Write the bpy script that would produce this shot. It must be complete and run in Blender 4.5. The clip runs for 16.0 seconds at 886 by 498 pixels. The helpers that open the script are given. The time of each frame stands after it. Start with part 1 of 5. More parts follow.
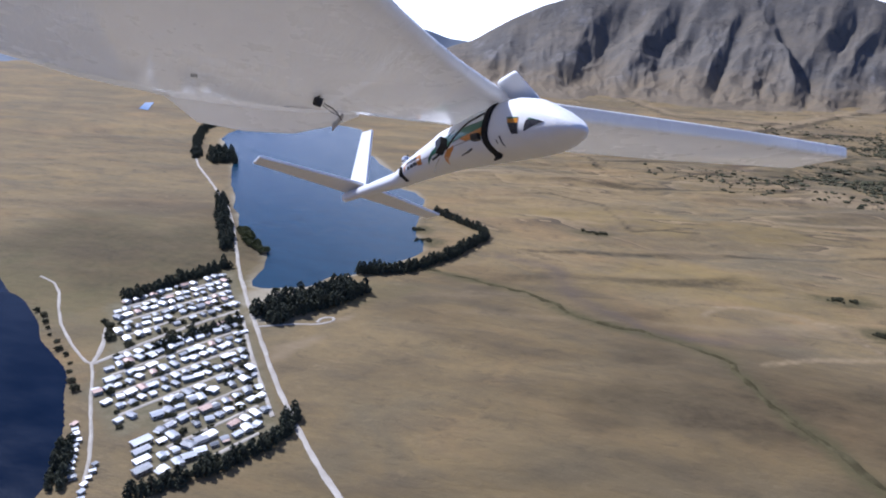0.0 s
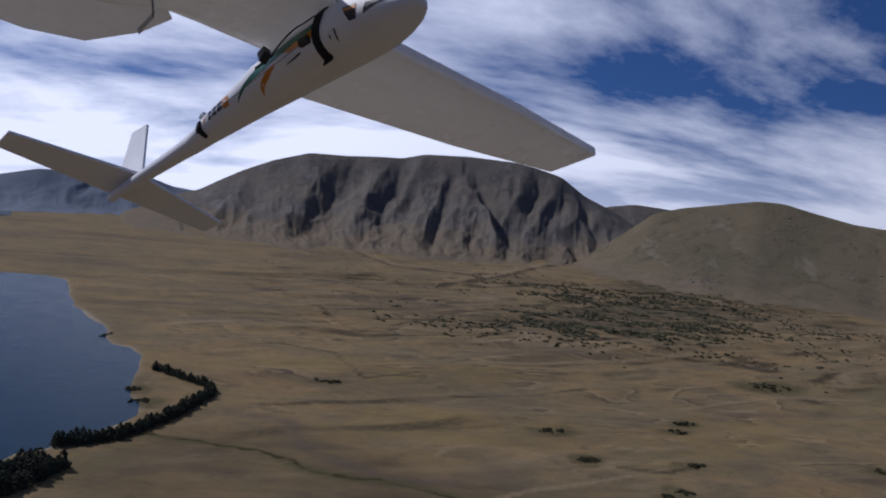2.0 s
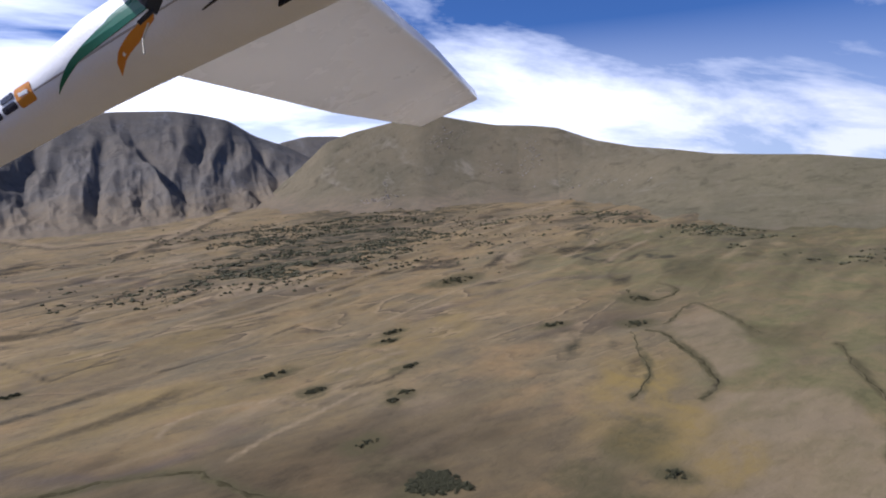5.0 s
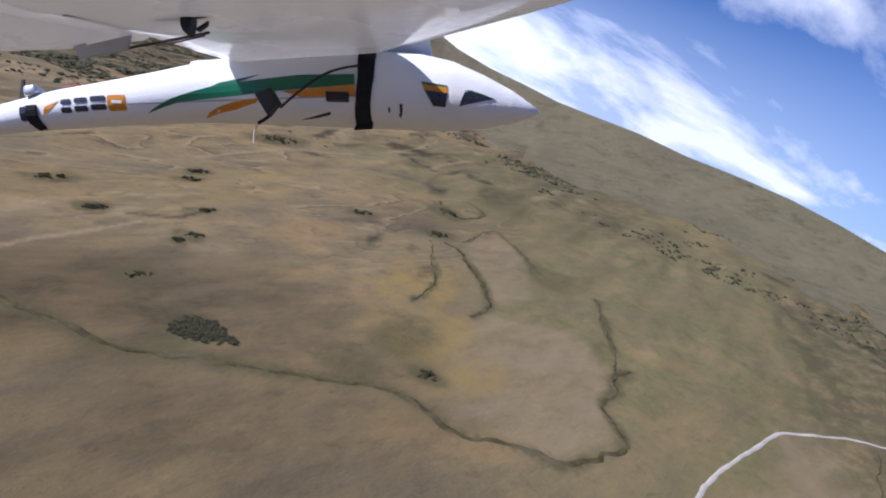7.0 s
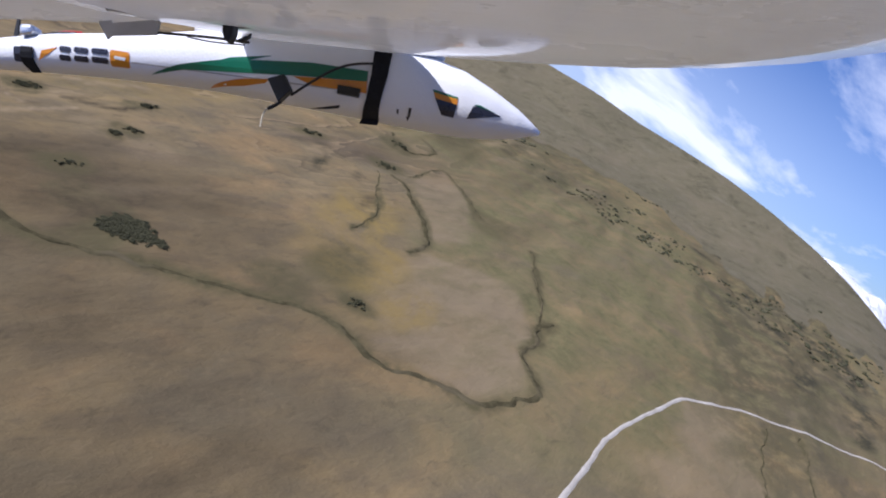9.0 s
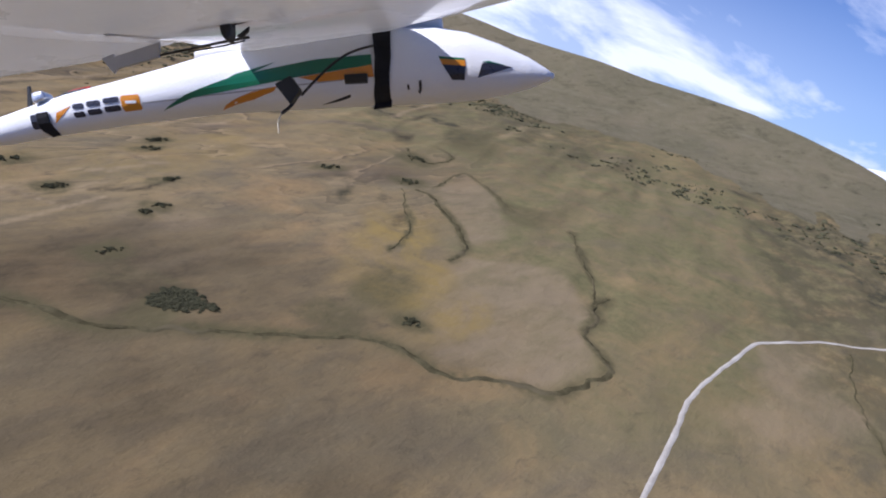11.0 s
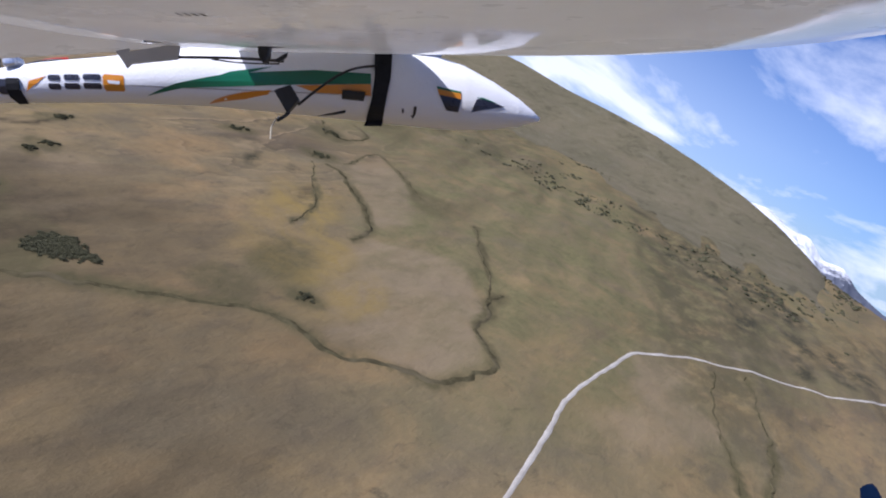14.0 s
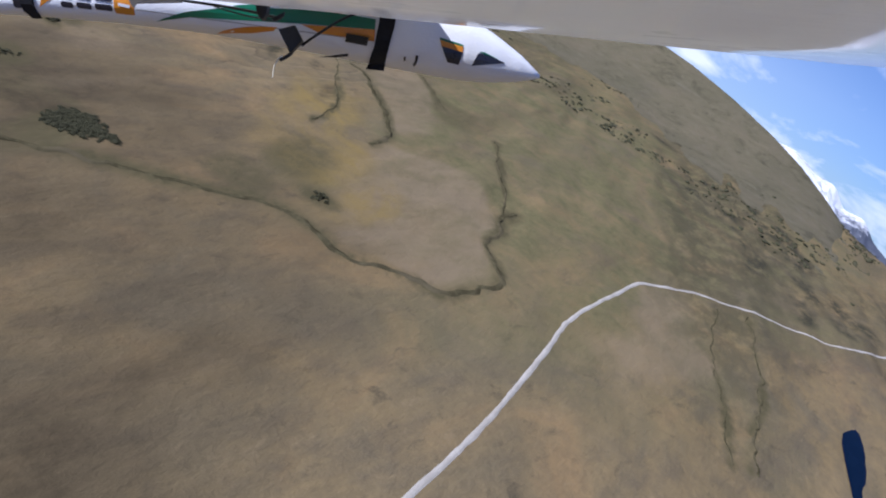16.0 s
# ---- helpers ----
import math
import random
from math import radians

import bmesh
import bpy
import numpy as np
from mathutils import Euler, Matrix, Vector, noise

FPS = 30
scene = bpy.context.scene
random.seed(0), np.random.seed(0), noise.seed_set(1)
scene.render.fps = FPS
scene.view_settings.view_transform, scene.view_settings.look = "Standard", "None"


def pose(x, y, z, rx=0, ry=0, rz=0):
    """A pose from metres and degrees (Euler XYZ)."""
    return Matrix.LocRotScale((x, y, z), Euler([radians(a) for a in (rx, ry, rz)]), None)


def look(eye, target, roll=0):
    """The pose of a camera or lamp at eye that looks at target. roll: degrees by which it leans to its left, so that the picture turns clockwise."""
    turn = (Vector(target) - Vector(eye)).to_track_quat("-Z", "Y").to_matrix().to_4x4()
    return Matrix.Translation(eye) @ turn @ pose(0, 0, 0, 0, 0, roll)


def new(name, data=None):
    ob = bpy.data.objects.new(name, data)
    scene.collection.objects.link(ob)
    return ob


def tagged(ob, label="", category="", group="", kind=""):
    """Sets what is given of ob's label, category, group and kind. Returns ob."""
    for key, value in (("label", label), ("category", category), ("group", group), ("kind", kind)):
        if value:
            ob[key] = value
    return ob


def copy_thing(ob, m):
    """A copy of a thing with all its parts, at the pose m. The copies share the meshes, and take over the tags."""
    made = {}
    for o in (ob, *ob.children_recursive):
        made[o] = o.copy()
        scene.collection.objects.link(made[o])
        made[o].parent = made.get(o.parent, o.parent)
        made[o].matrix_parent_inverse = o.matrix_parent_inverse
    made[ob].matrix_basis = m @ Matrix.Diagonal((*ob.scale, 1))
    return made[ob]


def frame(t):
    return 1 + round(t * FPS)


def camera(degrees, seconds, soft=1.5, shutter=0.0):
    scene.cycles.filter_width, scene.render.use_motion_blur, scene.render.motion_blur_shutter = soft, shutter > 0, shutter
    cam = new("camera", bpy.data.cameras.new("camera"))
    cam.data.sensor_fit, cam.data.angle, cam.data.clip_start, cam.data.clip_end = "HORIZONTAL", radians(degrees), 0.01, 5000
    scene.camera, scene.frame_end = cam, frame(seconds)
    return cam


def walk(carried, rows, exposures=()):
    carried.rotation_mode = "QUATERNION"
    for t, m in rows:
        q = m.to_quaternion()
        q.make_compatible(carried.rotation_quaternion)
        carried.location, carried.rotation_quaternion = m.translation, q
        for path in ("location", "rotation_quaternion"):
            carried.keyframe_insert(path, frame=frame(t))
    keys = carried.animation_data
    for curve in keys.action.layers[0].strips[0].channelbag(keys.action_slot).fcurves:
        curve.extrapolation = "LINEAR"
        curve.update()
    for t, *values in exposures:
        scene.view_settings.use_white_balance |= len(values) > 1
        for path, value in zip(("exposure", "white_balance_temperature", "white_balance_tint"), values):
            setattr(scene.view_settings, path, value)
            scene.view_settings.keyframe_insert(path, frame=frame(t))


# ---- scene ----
from mathutils.bvhtree import BVHTree

cam = camera(66.0, 16.0, soft=2.0)

# seconds, place, Euler turn in degrees
PATH = [
    (0, 85.708, -9.432, 260.018, 71.59, -2.35, 15.24),
    (0.5, 85.723, -9.459, 259.941, 75.05, 0.07, 12.54),
    (1, 85.673, -9.480, 259.791, 80.31, -0.20, 8.88),
    (1.5, 85.618, -9.485, 259.661, 86.48, 0.03, 1.36),
    (2, 85.602, -9.483, 259.669, 85.53, -5.29, -6.80),
    (2.5, 85.571, -9.449, 259.630, 84.87, -9.73, -12.37),
    (3, 85.507, -9.294, 259.692, 83.90, -10.08, -17.64),
    (3.5, 85.455, -9.144, 259.806, 78.87, -8.30, -20.50),
    (4, 85.448, -9.132, 259.805, 78.36, -3.06, -23.37),
    (4.5, 85.419, -9.139, 259.728, 80.85, 4.39, -26.96),
    (5, 85.333, -9.007, 259.730, 80.61, 3.82, -33.66),
    (5.2, 85.310, -9.010, 259.749, 80.72, -0.42, -35.94),
    (7.5, 85.038, -9.042, 259.973, 70.82, -19.31, -45.12),
    (8, 85.019, -9.029, 259.970, 71.50, -22.77, -46.58),
    (8.5, 85.011, -9.014, 259.982, 70.30, -25.76, -47.14),
    (9, 85.028, -8.991, 260.011, 67.48, -25.75, -46.44),
    (9.5, 85.030, -8.984, 260.040, 64.84, -23.68, -46.12),
    (12, 85.029, -9.006, 259.936, 71.13, -7.87, -49.77),
    (12.5, 85.006, -8.981, 259.951, 70.45, -10.35, -51.93),
    (13, 84.992, -8.968, 259.973, 69.16, -12.56, -52.73),
    (13.5, 84.986, -8.964, 259.981, 68.85, -13.78, -52.93),
    (14, 84.971, -8.938, 259.996, 68.80, -21.86, -53.66),
    (14.5, 84.990, -8.911, 259.975, 70.10, -28.11, -54.05),
    (15, 85.010, -8.886, 259.997, 67.46, -26.82, -53.76),
    (15.5, 84.951, -8.934, 260.043, 63.83, -25.44, -52.64),
    (16, 84.965, -8.952, 260.052, 59.92, -26.21, -49.93),
]
EXPOSURE = [(0.0, 0.6), (0.5, 0.58), (1.0, 0.40), (1.5, -0.30), (2.0, -0.77), (2.5, -0.72), (3.0, -0.18), (3.5, 0.17), (5.0, 0.31), (7.5, 0.45), (14.0, 0.45), (15.2, 0.38), (16.0, 0.38)]
WHITE = ((5400.0, 18.5), (5650.0, 19.5), (5600.0, 20.0), (5400.0, 19.0))  # daylight shown slightly cool
walk(cam, [(t, pose(*p)) for t, *p in PATH], [(t, stops, *(WHITE[0] if t < 0.8 else WHITE[1] if t < 6 else WHITE[2] if t < 15 else WHITE[3])) for t, stops in EXPOSURE])

EYE = Vector((85.0, -9.0, 260.0))      # the aircraft's place in the air
AIRCRAFT = pose(85.0, -9.0, 260.0, 68.71, -20.36, -48.66)

# ------------------------------------------------------------------ light
SUN_AZ, SUN_EL = -58.0, 44.0           # bearing from +y towards +x, height
world = bpy.data.worlds.new("world")
scene.world = world
world.use_nodes = True
wn, wl = world.node_tree.nodes, world.node_tree.links
wn.clear()
w_out = wn.new("ShaderNodeOutputWorld")
w_bg = wn.new("ShaderNodeBackground")
w_sky = wn.new("ShaderNodeTexSky")
w_sky.sky_type = "NISHITA"
w_sky.sun_disc = False
w_sky.sun_elevation = radians(SUN_EL)
w_sky.sun_rotation = radians(SUN_AZ)
w_sky.air_density, w_sky.dust_density, w_sky.ozone_density = 1.0, 0.2, 5.0
w_bg.inputs["Strength"].default_value = 0.064
w_tc = wn.new("ShaderNodeTexCoord")
w_sep = wn.new("ShaderNodeSeparateXYZ")
wl.new(w_tc.outputs["Generated"], w_sep.inputs[0])
w_up = wn.new("ShaderNodeVectorMath")
w_up.operation = "ADD"
wl.new(w_tc.outputs["Generated"], w_up.inputs[0])
w_up.inputs[1].default_value = (0.0, 0.0, 0.14)     # the skyline lies below the horizon in the east
w_cap = wn.new("ShaderNodeVectorMath")
w_cap.operation = "MAXIMUM"
wl.new(w_up.outputs[0], w_cap.inputs[0])
w_cap.inputs[1].default_value = (-1.0, -1.0, 0.02)
wl.new(w_cap.outputs[0], w_sky.inputs["Vector"])


def w_math(op, a, b):
    n = wn.new("ShaderNodeMath")
    n.operation = op
    for socket, value in zip(n.inputs, (a, b)):
        if isinstance(value, (int, float)):
            socket.default_value = value
        else:
            wl.new(value, socket)
    return n.outputs[0]


# clouds lie on a flat layer overhead, so that they draw together towards the horizon
w_den = w_math("ADD", w_math("MAXIMUM", w_math("ADD", w_sep.outputs["Z"], 0.20), 0.0), 0.07)
w_cx = w_math("DIVIDE", w_sep.outputs["X"], w_den)
w_cy = w_math("DIVIDE", w_sep.outputs["Y"], w_den)
w_com = wn.new("ShaderNodeCombineXYZ")
wl.new(w_math("MULTIPLY", w_cx, 0.55), w_com.inputs[0])
wl.new(w_cy, w_com.inputs[1])
w_n1 = wn.new("ShaderNodeTexNoise")
w_n1.inputs["Scale"].default_value = 1.0
w_n1.inputs["Detail"].default_value = 9.0
w_n1.inputs["Roughness"].default_value = 0.58
w_n1.inputs["Distortion"].default_value = 0.35
wl.new(w_com.outputs[0], w_n1.inputs["Vector"])
w_ramp = wn.new("ShaderNodeValToRGB")
w_ramp.color_ramp.elements[0].position = 0.45
w_ramp.color_ramp.elements[1].position = 0.655
wl.new(w_math("ADD", w_n1.outputs["Fac"], w_math("MULTIPLY", w_math("SUBTRACT", w_sep.outputs["Y"], 0.52), 0.11)), w_ramp.inputs["Fac"])
w_low = w_math("MINIMUM", w_math("SUBTRACT", 1.0, w_math("MULTIPLY", w_sep.outputs["Z"], 7.0)), 1.2)
w_cov = w_math("MINIMUM", w_math("MAXIMUM", w_math("ADD", w_ramp.outputs["Color"], w_math("MULTIPLY", w_math("MAXIMUM", w_low, -0.12), w_math("ADD", 0.11, w_math("MULTIPLY", w_math("MAXIMUM", w_sep.outputs["Y"], 0.0), 0.42)))), 0.0), 0.95)
w_mix = wn.new("ShaderNodeMix")
w_mix.data_type = "RGBA"
wl.new(w_cov, w_mix.inputs[0])
w_blue = wn.new("ShaderNodeVectorMath")
w_blue.operation = "MULTIPLY"
wl.new(w_sky.outputs["Color"], w_blue.inputs[0])
w_blue.inputs[1].default_value = (0.60, 0.81, 1.14)
wl.new(w_blue.outputs[0], w_mix.inputs[6])
# clouds are brighter towards the sun; a bank of them stands low in the north
w_dot = wn.new("ShaderNodeVectorMath")
w_dot.operation = "DOT_PRODUCT"
wl.new(w_tc.outputs["Generated"], w_dot.inputs[0])
w_dot.inputs[1].default_value = (math.sin(radians(SUN_AZ)) * math.cos(radians(SUN_EL)), math.cos(radians(SUN_AZ)) * math.cos(radians(SUN_EL)), math.sin(radians(SUN_EL)))
w_gain = w_math("ADD", 1.0, w_math("MULTIPLY", w_math("MINIMUM", w_math("MAXIMUM", w_math("ADD", w_dot.outputs["Value"], 0.35), 0.0), 0.8), 1.2))
w_tint = wn.new("ShaderNodeVectorMath")
w_tint.operation = "SCALE"
w_tint.inputs[0].default_value = (12.0, 12.3, 12.8)
wl.new(w_gain, w_tint.inputs["Scale"])
wl.new(w_tint.outputs[0], w_mix.inputs[7])
wl.new(w_mix.outputs[2], w_bg.inputs["Color"])
wl.new(w_bg.outputs[0], w_out.inputs[0])

sun = new("sun", bpy.data.lights.new("sun", "SUN"))
sun.data.energy = 4.3
sun.data.angle = radians(0.53)
sun.data.color = (1.0, 0.95, 0.87)
sun_dir = Vector((math.sin(radians(SUN_AZ)) * math.cos(radians(SUN_EL)), math.cos(radians(SUN_AZ)) * math.cos(radians(SUN_EL)), math.sin(radians(SUN_EL))))
sun.matrix_world = look(sun_dir * 3000, (0, 0, 0))


# ------------------------------------------------------------------ materials
class Nodes:
    """Short hand for building a node material."""

    def __init__(self, name):
        self.mat = bpy.data.materials.new(name)
        self.mat.use_nodes = True
        self.n, self.l = self.mat.node_tree.nodes, self.mat.node_tree.links
        self.b = self.n["Principled BSDF"]

    def noise(self, scale, detail=5.0, rough=0.6, vec=None, stretch=None, distort=0.0):
        t = self.n.new("ShaderNodeTexNoise")
        t.inputs["Scale"].default_value = scale
        t.inputs["Detail"].default_value = detail
        t.inputs["Roughness"].default_value = rough
        t.inputs["Distortion"].default_value = distort
        v = vec or self.obj()
        if stretch:
            m = self.n.new("ShaderNodeMapping")
            m.inputs["Scale"].default_value = stretch[:3]
            if len(stretch) > 3:
                m.inputs["Rotation"].default_value = (0, 0, radians(stretch[3]))
            self.l.new(v, m.inputs["Vector"])
            v = m.outputs[0]
        self.l.new(v, t.inputs["Vector"])
        return t.outputs["Fac"]

    def obj(self):
        return self.n.new("ShaderNodeTexCoord").outputs["Object"]

    def geo(self, socket):
        return self.n.new("ShaderNodeNewGeometry").outputs[socket]

    def random(self):
        return self.n.new("ShaderNodeObjectInfo").outputs["Random"]

    def attribute(self, name):
        a = self.n.new("ShaderNodeAttribute")
        a.attribute_name = name
        s = self.n.new("ShaderNodeSeparateColor")
        self.l.new(a.outputs["Color"], s.inputs[0])
        return s.outputs

    def ramp(self, fac, stops):
        r = self.n.new("ShaderNodeValToRGB")
        els = r.color_ramp.elements
        while len(els) < len(stops):
            els.new(0.5)
        for e, (p, c) in zip(els, stops):
            e.position = p
            e.color = (*c, 1) if len(c) == 3 else c
        self.l.new(fac, r.inputs["Fac"])
        return r.outputs["Color"]

    def grey(self, fac, lo, hi, a=0.0, b=1.0):
        m = self.n.new("ShaderNodeMapRange")
        m.inputs[1].default_value, m.inputs[2].default_value, m.inputs[3].default_value, m.inputs[4].default_value = lo, hi, a, b
        self.l.new(fac, m.inputs[0])
        return m.outputs[0]

    def math(self, op, a, b):
        m = self.n.new("ShaderNodeMath")
        m.operation = op
        for s, v in zip(m.inputs, (a, b)):
            if isinstance(v, (int, float)):
                s.default_value = v
            else:
                self.l.new(v, s)
        return m.outputs[0]

    def mix(self, fac, a, b, kind="MIX"):
        m = self.n.new("ShaderNodeMix")
        m.data_type, m.blend_type = "RGBA", kind
        for s, v in ((m.inputs[0], fac), (m.inputs[6], a), (m.inputs[7], b)):
            if isinstance(v, (int, float)):
                s.default_value = v
            elif isinstance(v, tuple):
                s.default_value = (*v, 1)
            else:
                self.l.new(v, s)
        return m.outputs[2]

    def done(self, colour, rough=0.9, bump=None, distance=1.0, strength=0.6, metal=0.0, spec=0.3):
        if isinstance(colour, tuple):
            self.b.inputs["Base Color"].default_value = (*colour, 1)
        else:
            self.l.new(colour, self.b.inputs["Base Color"])
        if isinstance(rough, (int, float)):
            self.b.inputs["Roughness"].default_value = rough
        else:
            self.l.new(rough, self.b.inputs["Roughness"])
        self.b.inputs["Metallic"].default_value = metal
        self.b.inputs["Specular IOR Level"].default_value = spec
        if bump is not None:
            k = self.n.new("ShaderNodeBump")
            k.inputs["Distance"].default_value = distance
            k.inputs["Strength"].default_value = strength
            self.l.new(bump, k.inputs["Height"])
            self.l.new(k.outputs[0], self.b.inputs["Normal"])
        return self.mat


def ground_material():
    m = Nodes("dry_grass")
    p = m.geo("Position")
    big = m.noise(0.0022, 6, 0.62, p, distort=0.6)
    hue = m.noise(0.0075, 5, 0.6, p, (1.0, 1.5, 1.0, 20), distort=0.8)
    mid = m.noise(0.014, 6, 0.65, p, (1.0, 2.2, 1.0, 25))
    fine = m.noise(0.09, 5, 0.7, p)
    tiny = m.noise(0.6, 3, 0.7, p)
    base = m.ramp(big, [(0.30, (0.130, 0.104, 0.064)), (0.45, (0.180, 0.138, 0.078)), (0.56, (0.206, 0.151, 0.077)), (0.70, (0.142, 0.116, 0.068))])
    base = m.mix(m.grey(hue, 0.50, 0.66, 0.0, 0.75), base, (0.124, 0.106, 0.072))
    base = m.mix(m.grey(hue, 0.46, 0.32, 0.0, 0.75), base, (0.235, 0.160, 0.082))
    band = m.noise(0.0034, 6, 0.66, p, (0.45, 1.5, 1.0), distort=0.7)
    base = m.mix(m.grey(band, 0.52, 0.66, 0.0, 0.8), base, (0.096, 0.074, 0.050))
    base = m.mix(m.grey(band, 0.44, 0.33, 0.0, 0.7), base, (0.252, 0.184, 0.096))
    base = m.mix(m.grey(mid, 0.50, 0.72, 0.0, 0.7), base, (0.100, 0.083, 0.062))
    base = m.mix(m.grey(fine, 0.42, 0.75, 0.0, 0.4), base, (0.092, 0.075, 0.055))
    speck = m.noise(0.032, 6, 0.75, p, (1.0, 1.7, 1.0), distort=0.5)
    base = m.mix(m.grey(speck, 0.56, 0.72, 0.0, 0.75), base, (0.068, 0.057, 0.040))
    base = m.mix(m.grey(speck, 0.42, 0.30, 0.0, 0.45), base, (0.245, 0.186, 0.112))
    base = m.mix(m.grey(tiny, 0.5, 0.8, 0.0, 0.25), base, (0.24, 0.19, 0.125))
    c = m.attribute("cover")
    e = m.attribute("cover_b")
    patch = m.grey(m.noise(0.016, 6, 0.7, p, distort=0.5), 0.36, 0.60)
    base = m.mix(m.math("MULTIPLY", c[0], m.math("ADD", m.math("MULTIPLY", patch, 0.80), 0.20)), base, m.ramp(fine, [(0.3, (0.094, 0.090, 0.045)), (0.7, (0.146, 0.128, 0.066))]))
    base = m.mix(m.math("MULTIPLY", c[1], m.grey(mid, 0.62, 0.42, 0.35, 1.0)), base, (0.205, 0.160, 0.108))
    base = m.mix(m.math("MULTIPLY", c[2], m.math("MULTIPLY", patch, 0.9)), base, (0.215, 0.156, 0.058))
    base = m.mix(m.math("MULTIPLY", e[0], m.grey(m.noise(0.022, 6, 0.7, p, (1, 1.6, 1, 40)), 0.38, 0.55)), base, (0.048, 0.044, 0.028))
    # cover_c red: dark olive field, plus lens vignetting put into the colour
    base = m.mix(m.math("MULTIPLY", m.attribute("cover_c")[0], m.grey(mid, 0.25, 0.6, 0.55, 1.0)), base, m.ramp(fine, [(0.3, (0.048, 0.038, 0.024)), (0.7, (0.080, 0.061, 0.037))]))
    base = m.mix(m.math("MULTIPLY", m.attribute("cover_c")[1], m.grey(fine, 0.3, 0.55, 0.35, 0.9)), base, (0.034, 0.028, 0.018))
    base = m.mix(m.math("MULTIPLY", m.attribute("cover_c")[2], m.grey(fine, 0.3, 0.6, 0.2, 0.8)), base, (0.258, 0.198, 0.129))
    base = m.mix(e[1], base, m.ramp(fine, [(0.3, (0.228, 0.205, 0.160)), (0.7, (0.319, 0.289, 0.236))]))
    base = m.mix(e[2], base, m.ramp(fine, [(0.3, (0.108, 0.098, 0.062)), (0.7, (0.175, 0.154, 0.108))]))
    d = m.attribute("cover_d")
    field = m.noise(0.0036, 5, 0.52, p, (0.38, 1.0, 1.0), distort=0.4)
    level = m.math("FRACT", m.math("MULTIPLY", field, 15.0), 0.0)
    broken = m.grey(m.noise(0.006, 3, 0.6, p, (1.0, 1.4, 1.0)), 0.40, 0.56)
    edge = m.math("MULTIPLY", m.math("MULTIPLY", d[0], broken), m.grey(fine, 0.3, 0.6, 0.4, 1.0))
    # terrace edges: shaded foot and lit lip are put into the colour
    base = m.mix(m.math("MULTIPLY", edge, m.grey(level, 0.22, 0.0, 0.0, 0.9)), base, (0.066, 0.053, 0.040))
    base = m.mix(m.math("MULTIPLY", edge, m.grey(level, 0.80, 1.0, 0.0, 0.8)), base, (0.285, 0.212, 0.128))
    base = m.mix(m.math("MULTIPLY", d[1], m.grey(mid, 0.3, 0.6, 0.4, 0.85)), base, (0.088, 0.070, 0.061))
    base = m.mix(m.math("MULTIPLY", d[2], m.grey(fine, 0.3, 0.6, 0.3, 0.8)), base, (0.078, 0.068, 0.036))
    base = m.mix(1.0, base, (1.03, 1.0, 0.88), "MULTIPLY")
    h = m.math("ADD", m.math("MULTIPLY", mid, 3.0), m.math("MULTIPLY", fine, 0.8))
    h = m.math("ADD", h, m.math("MULTIPLY", m.math("MULTIPLY", level, d[0]), 0.7))
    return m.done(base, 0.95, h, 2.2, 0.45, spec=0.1)


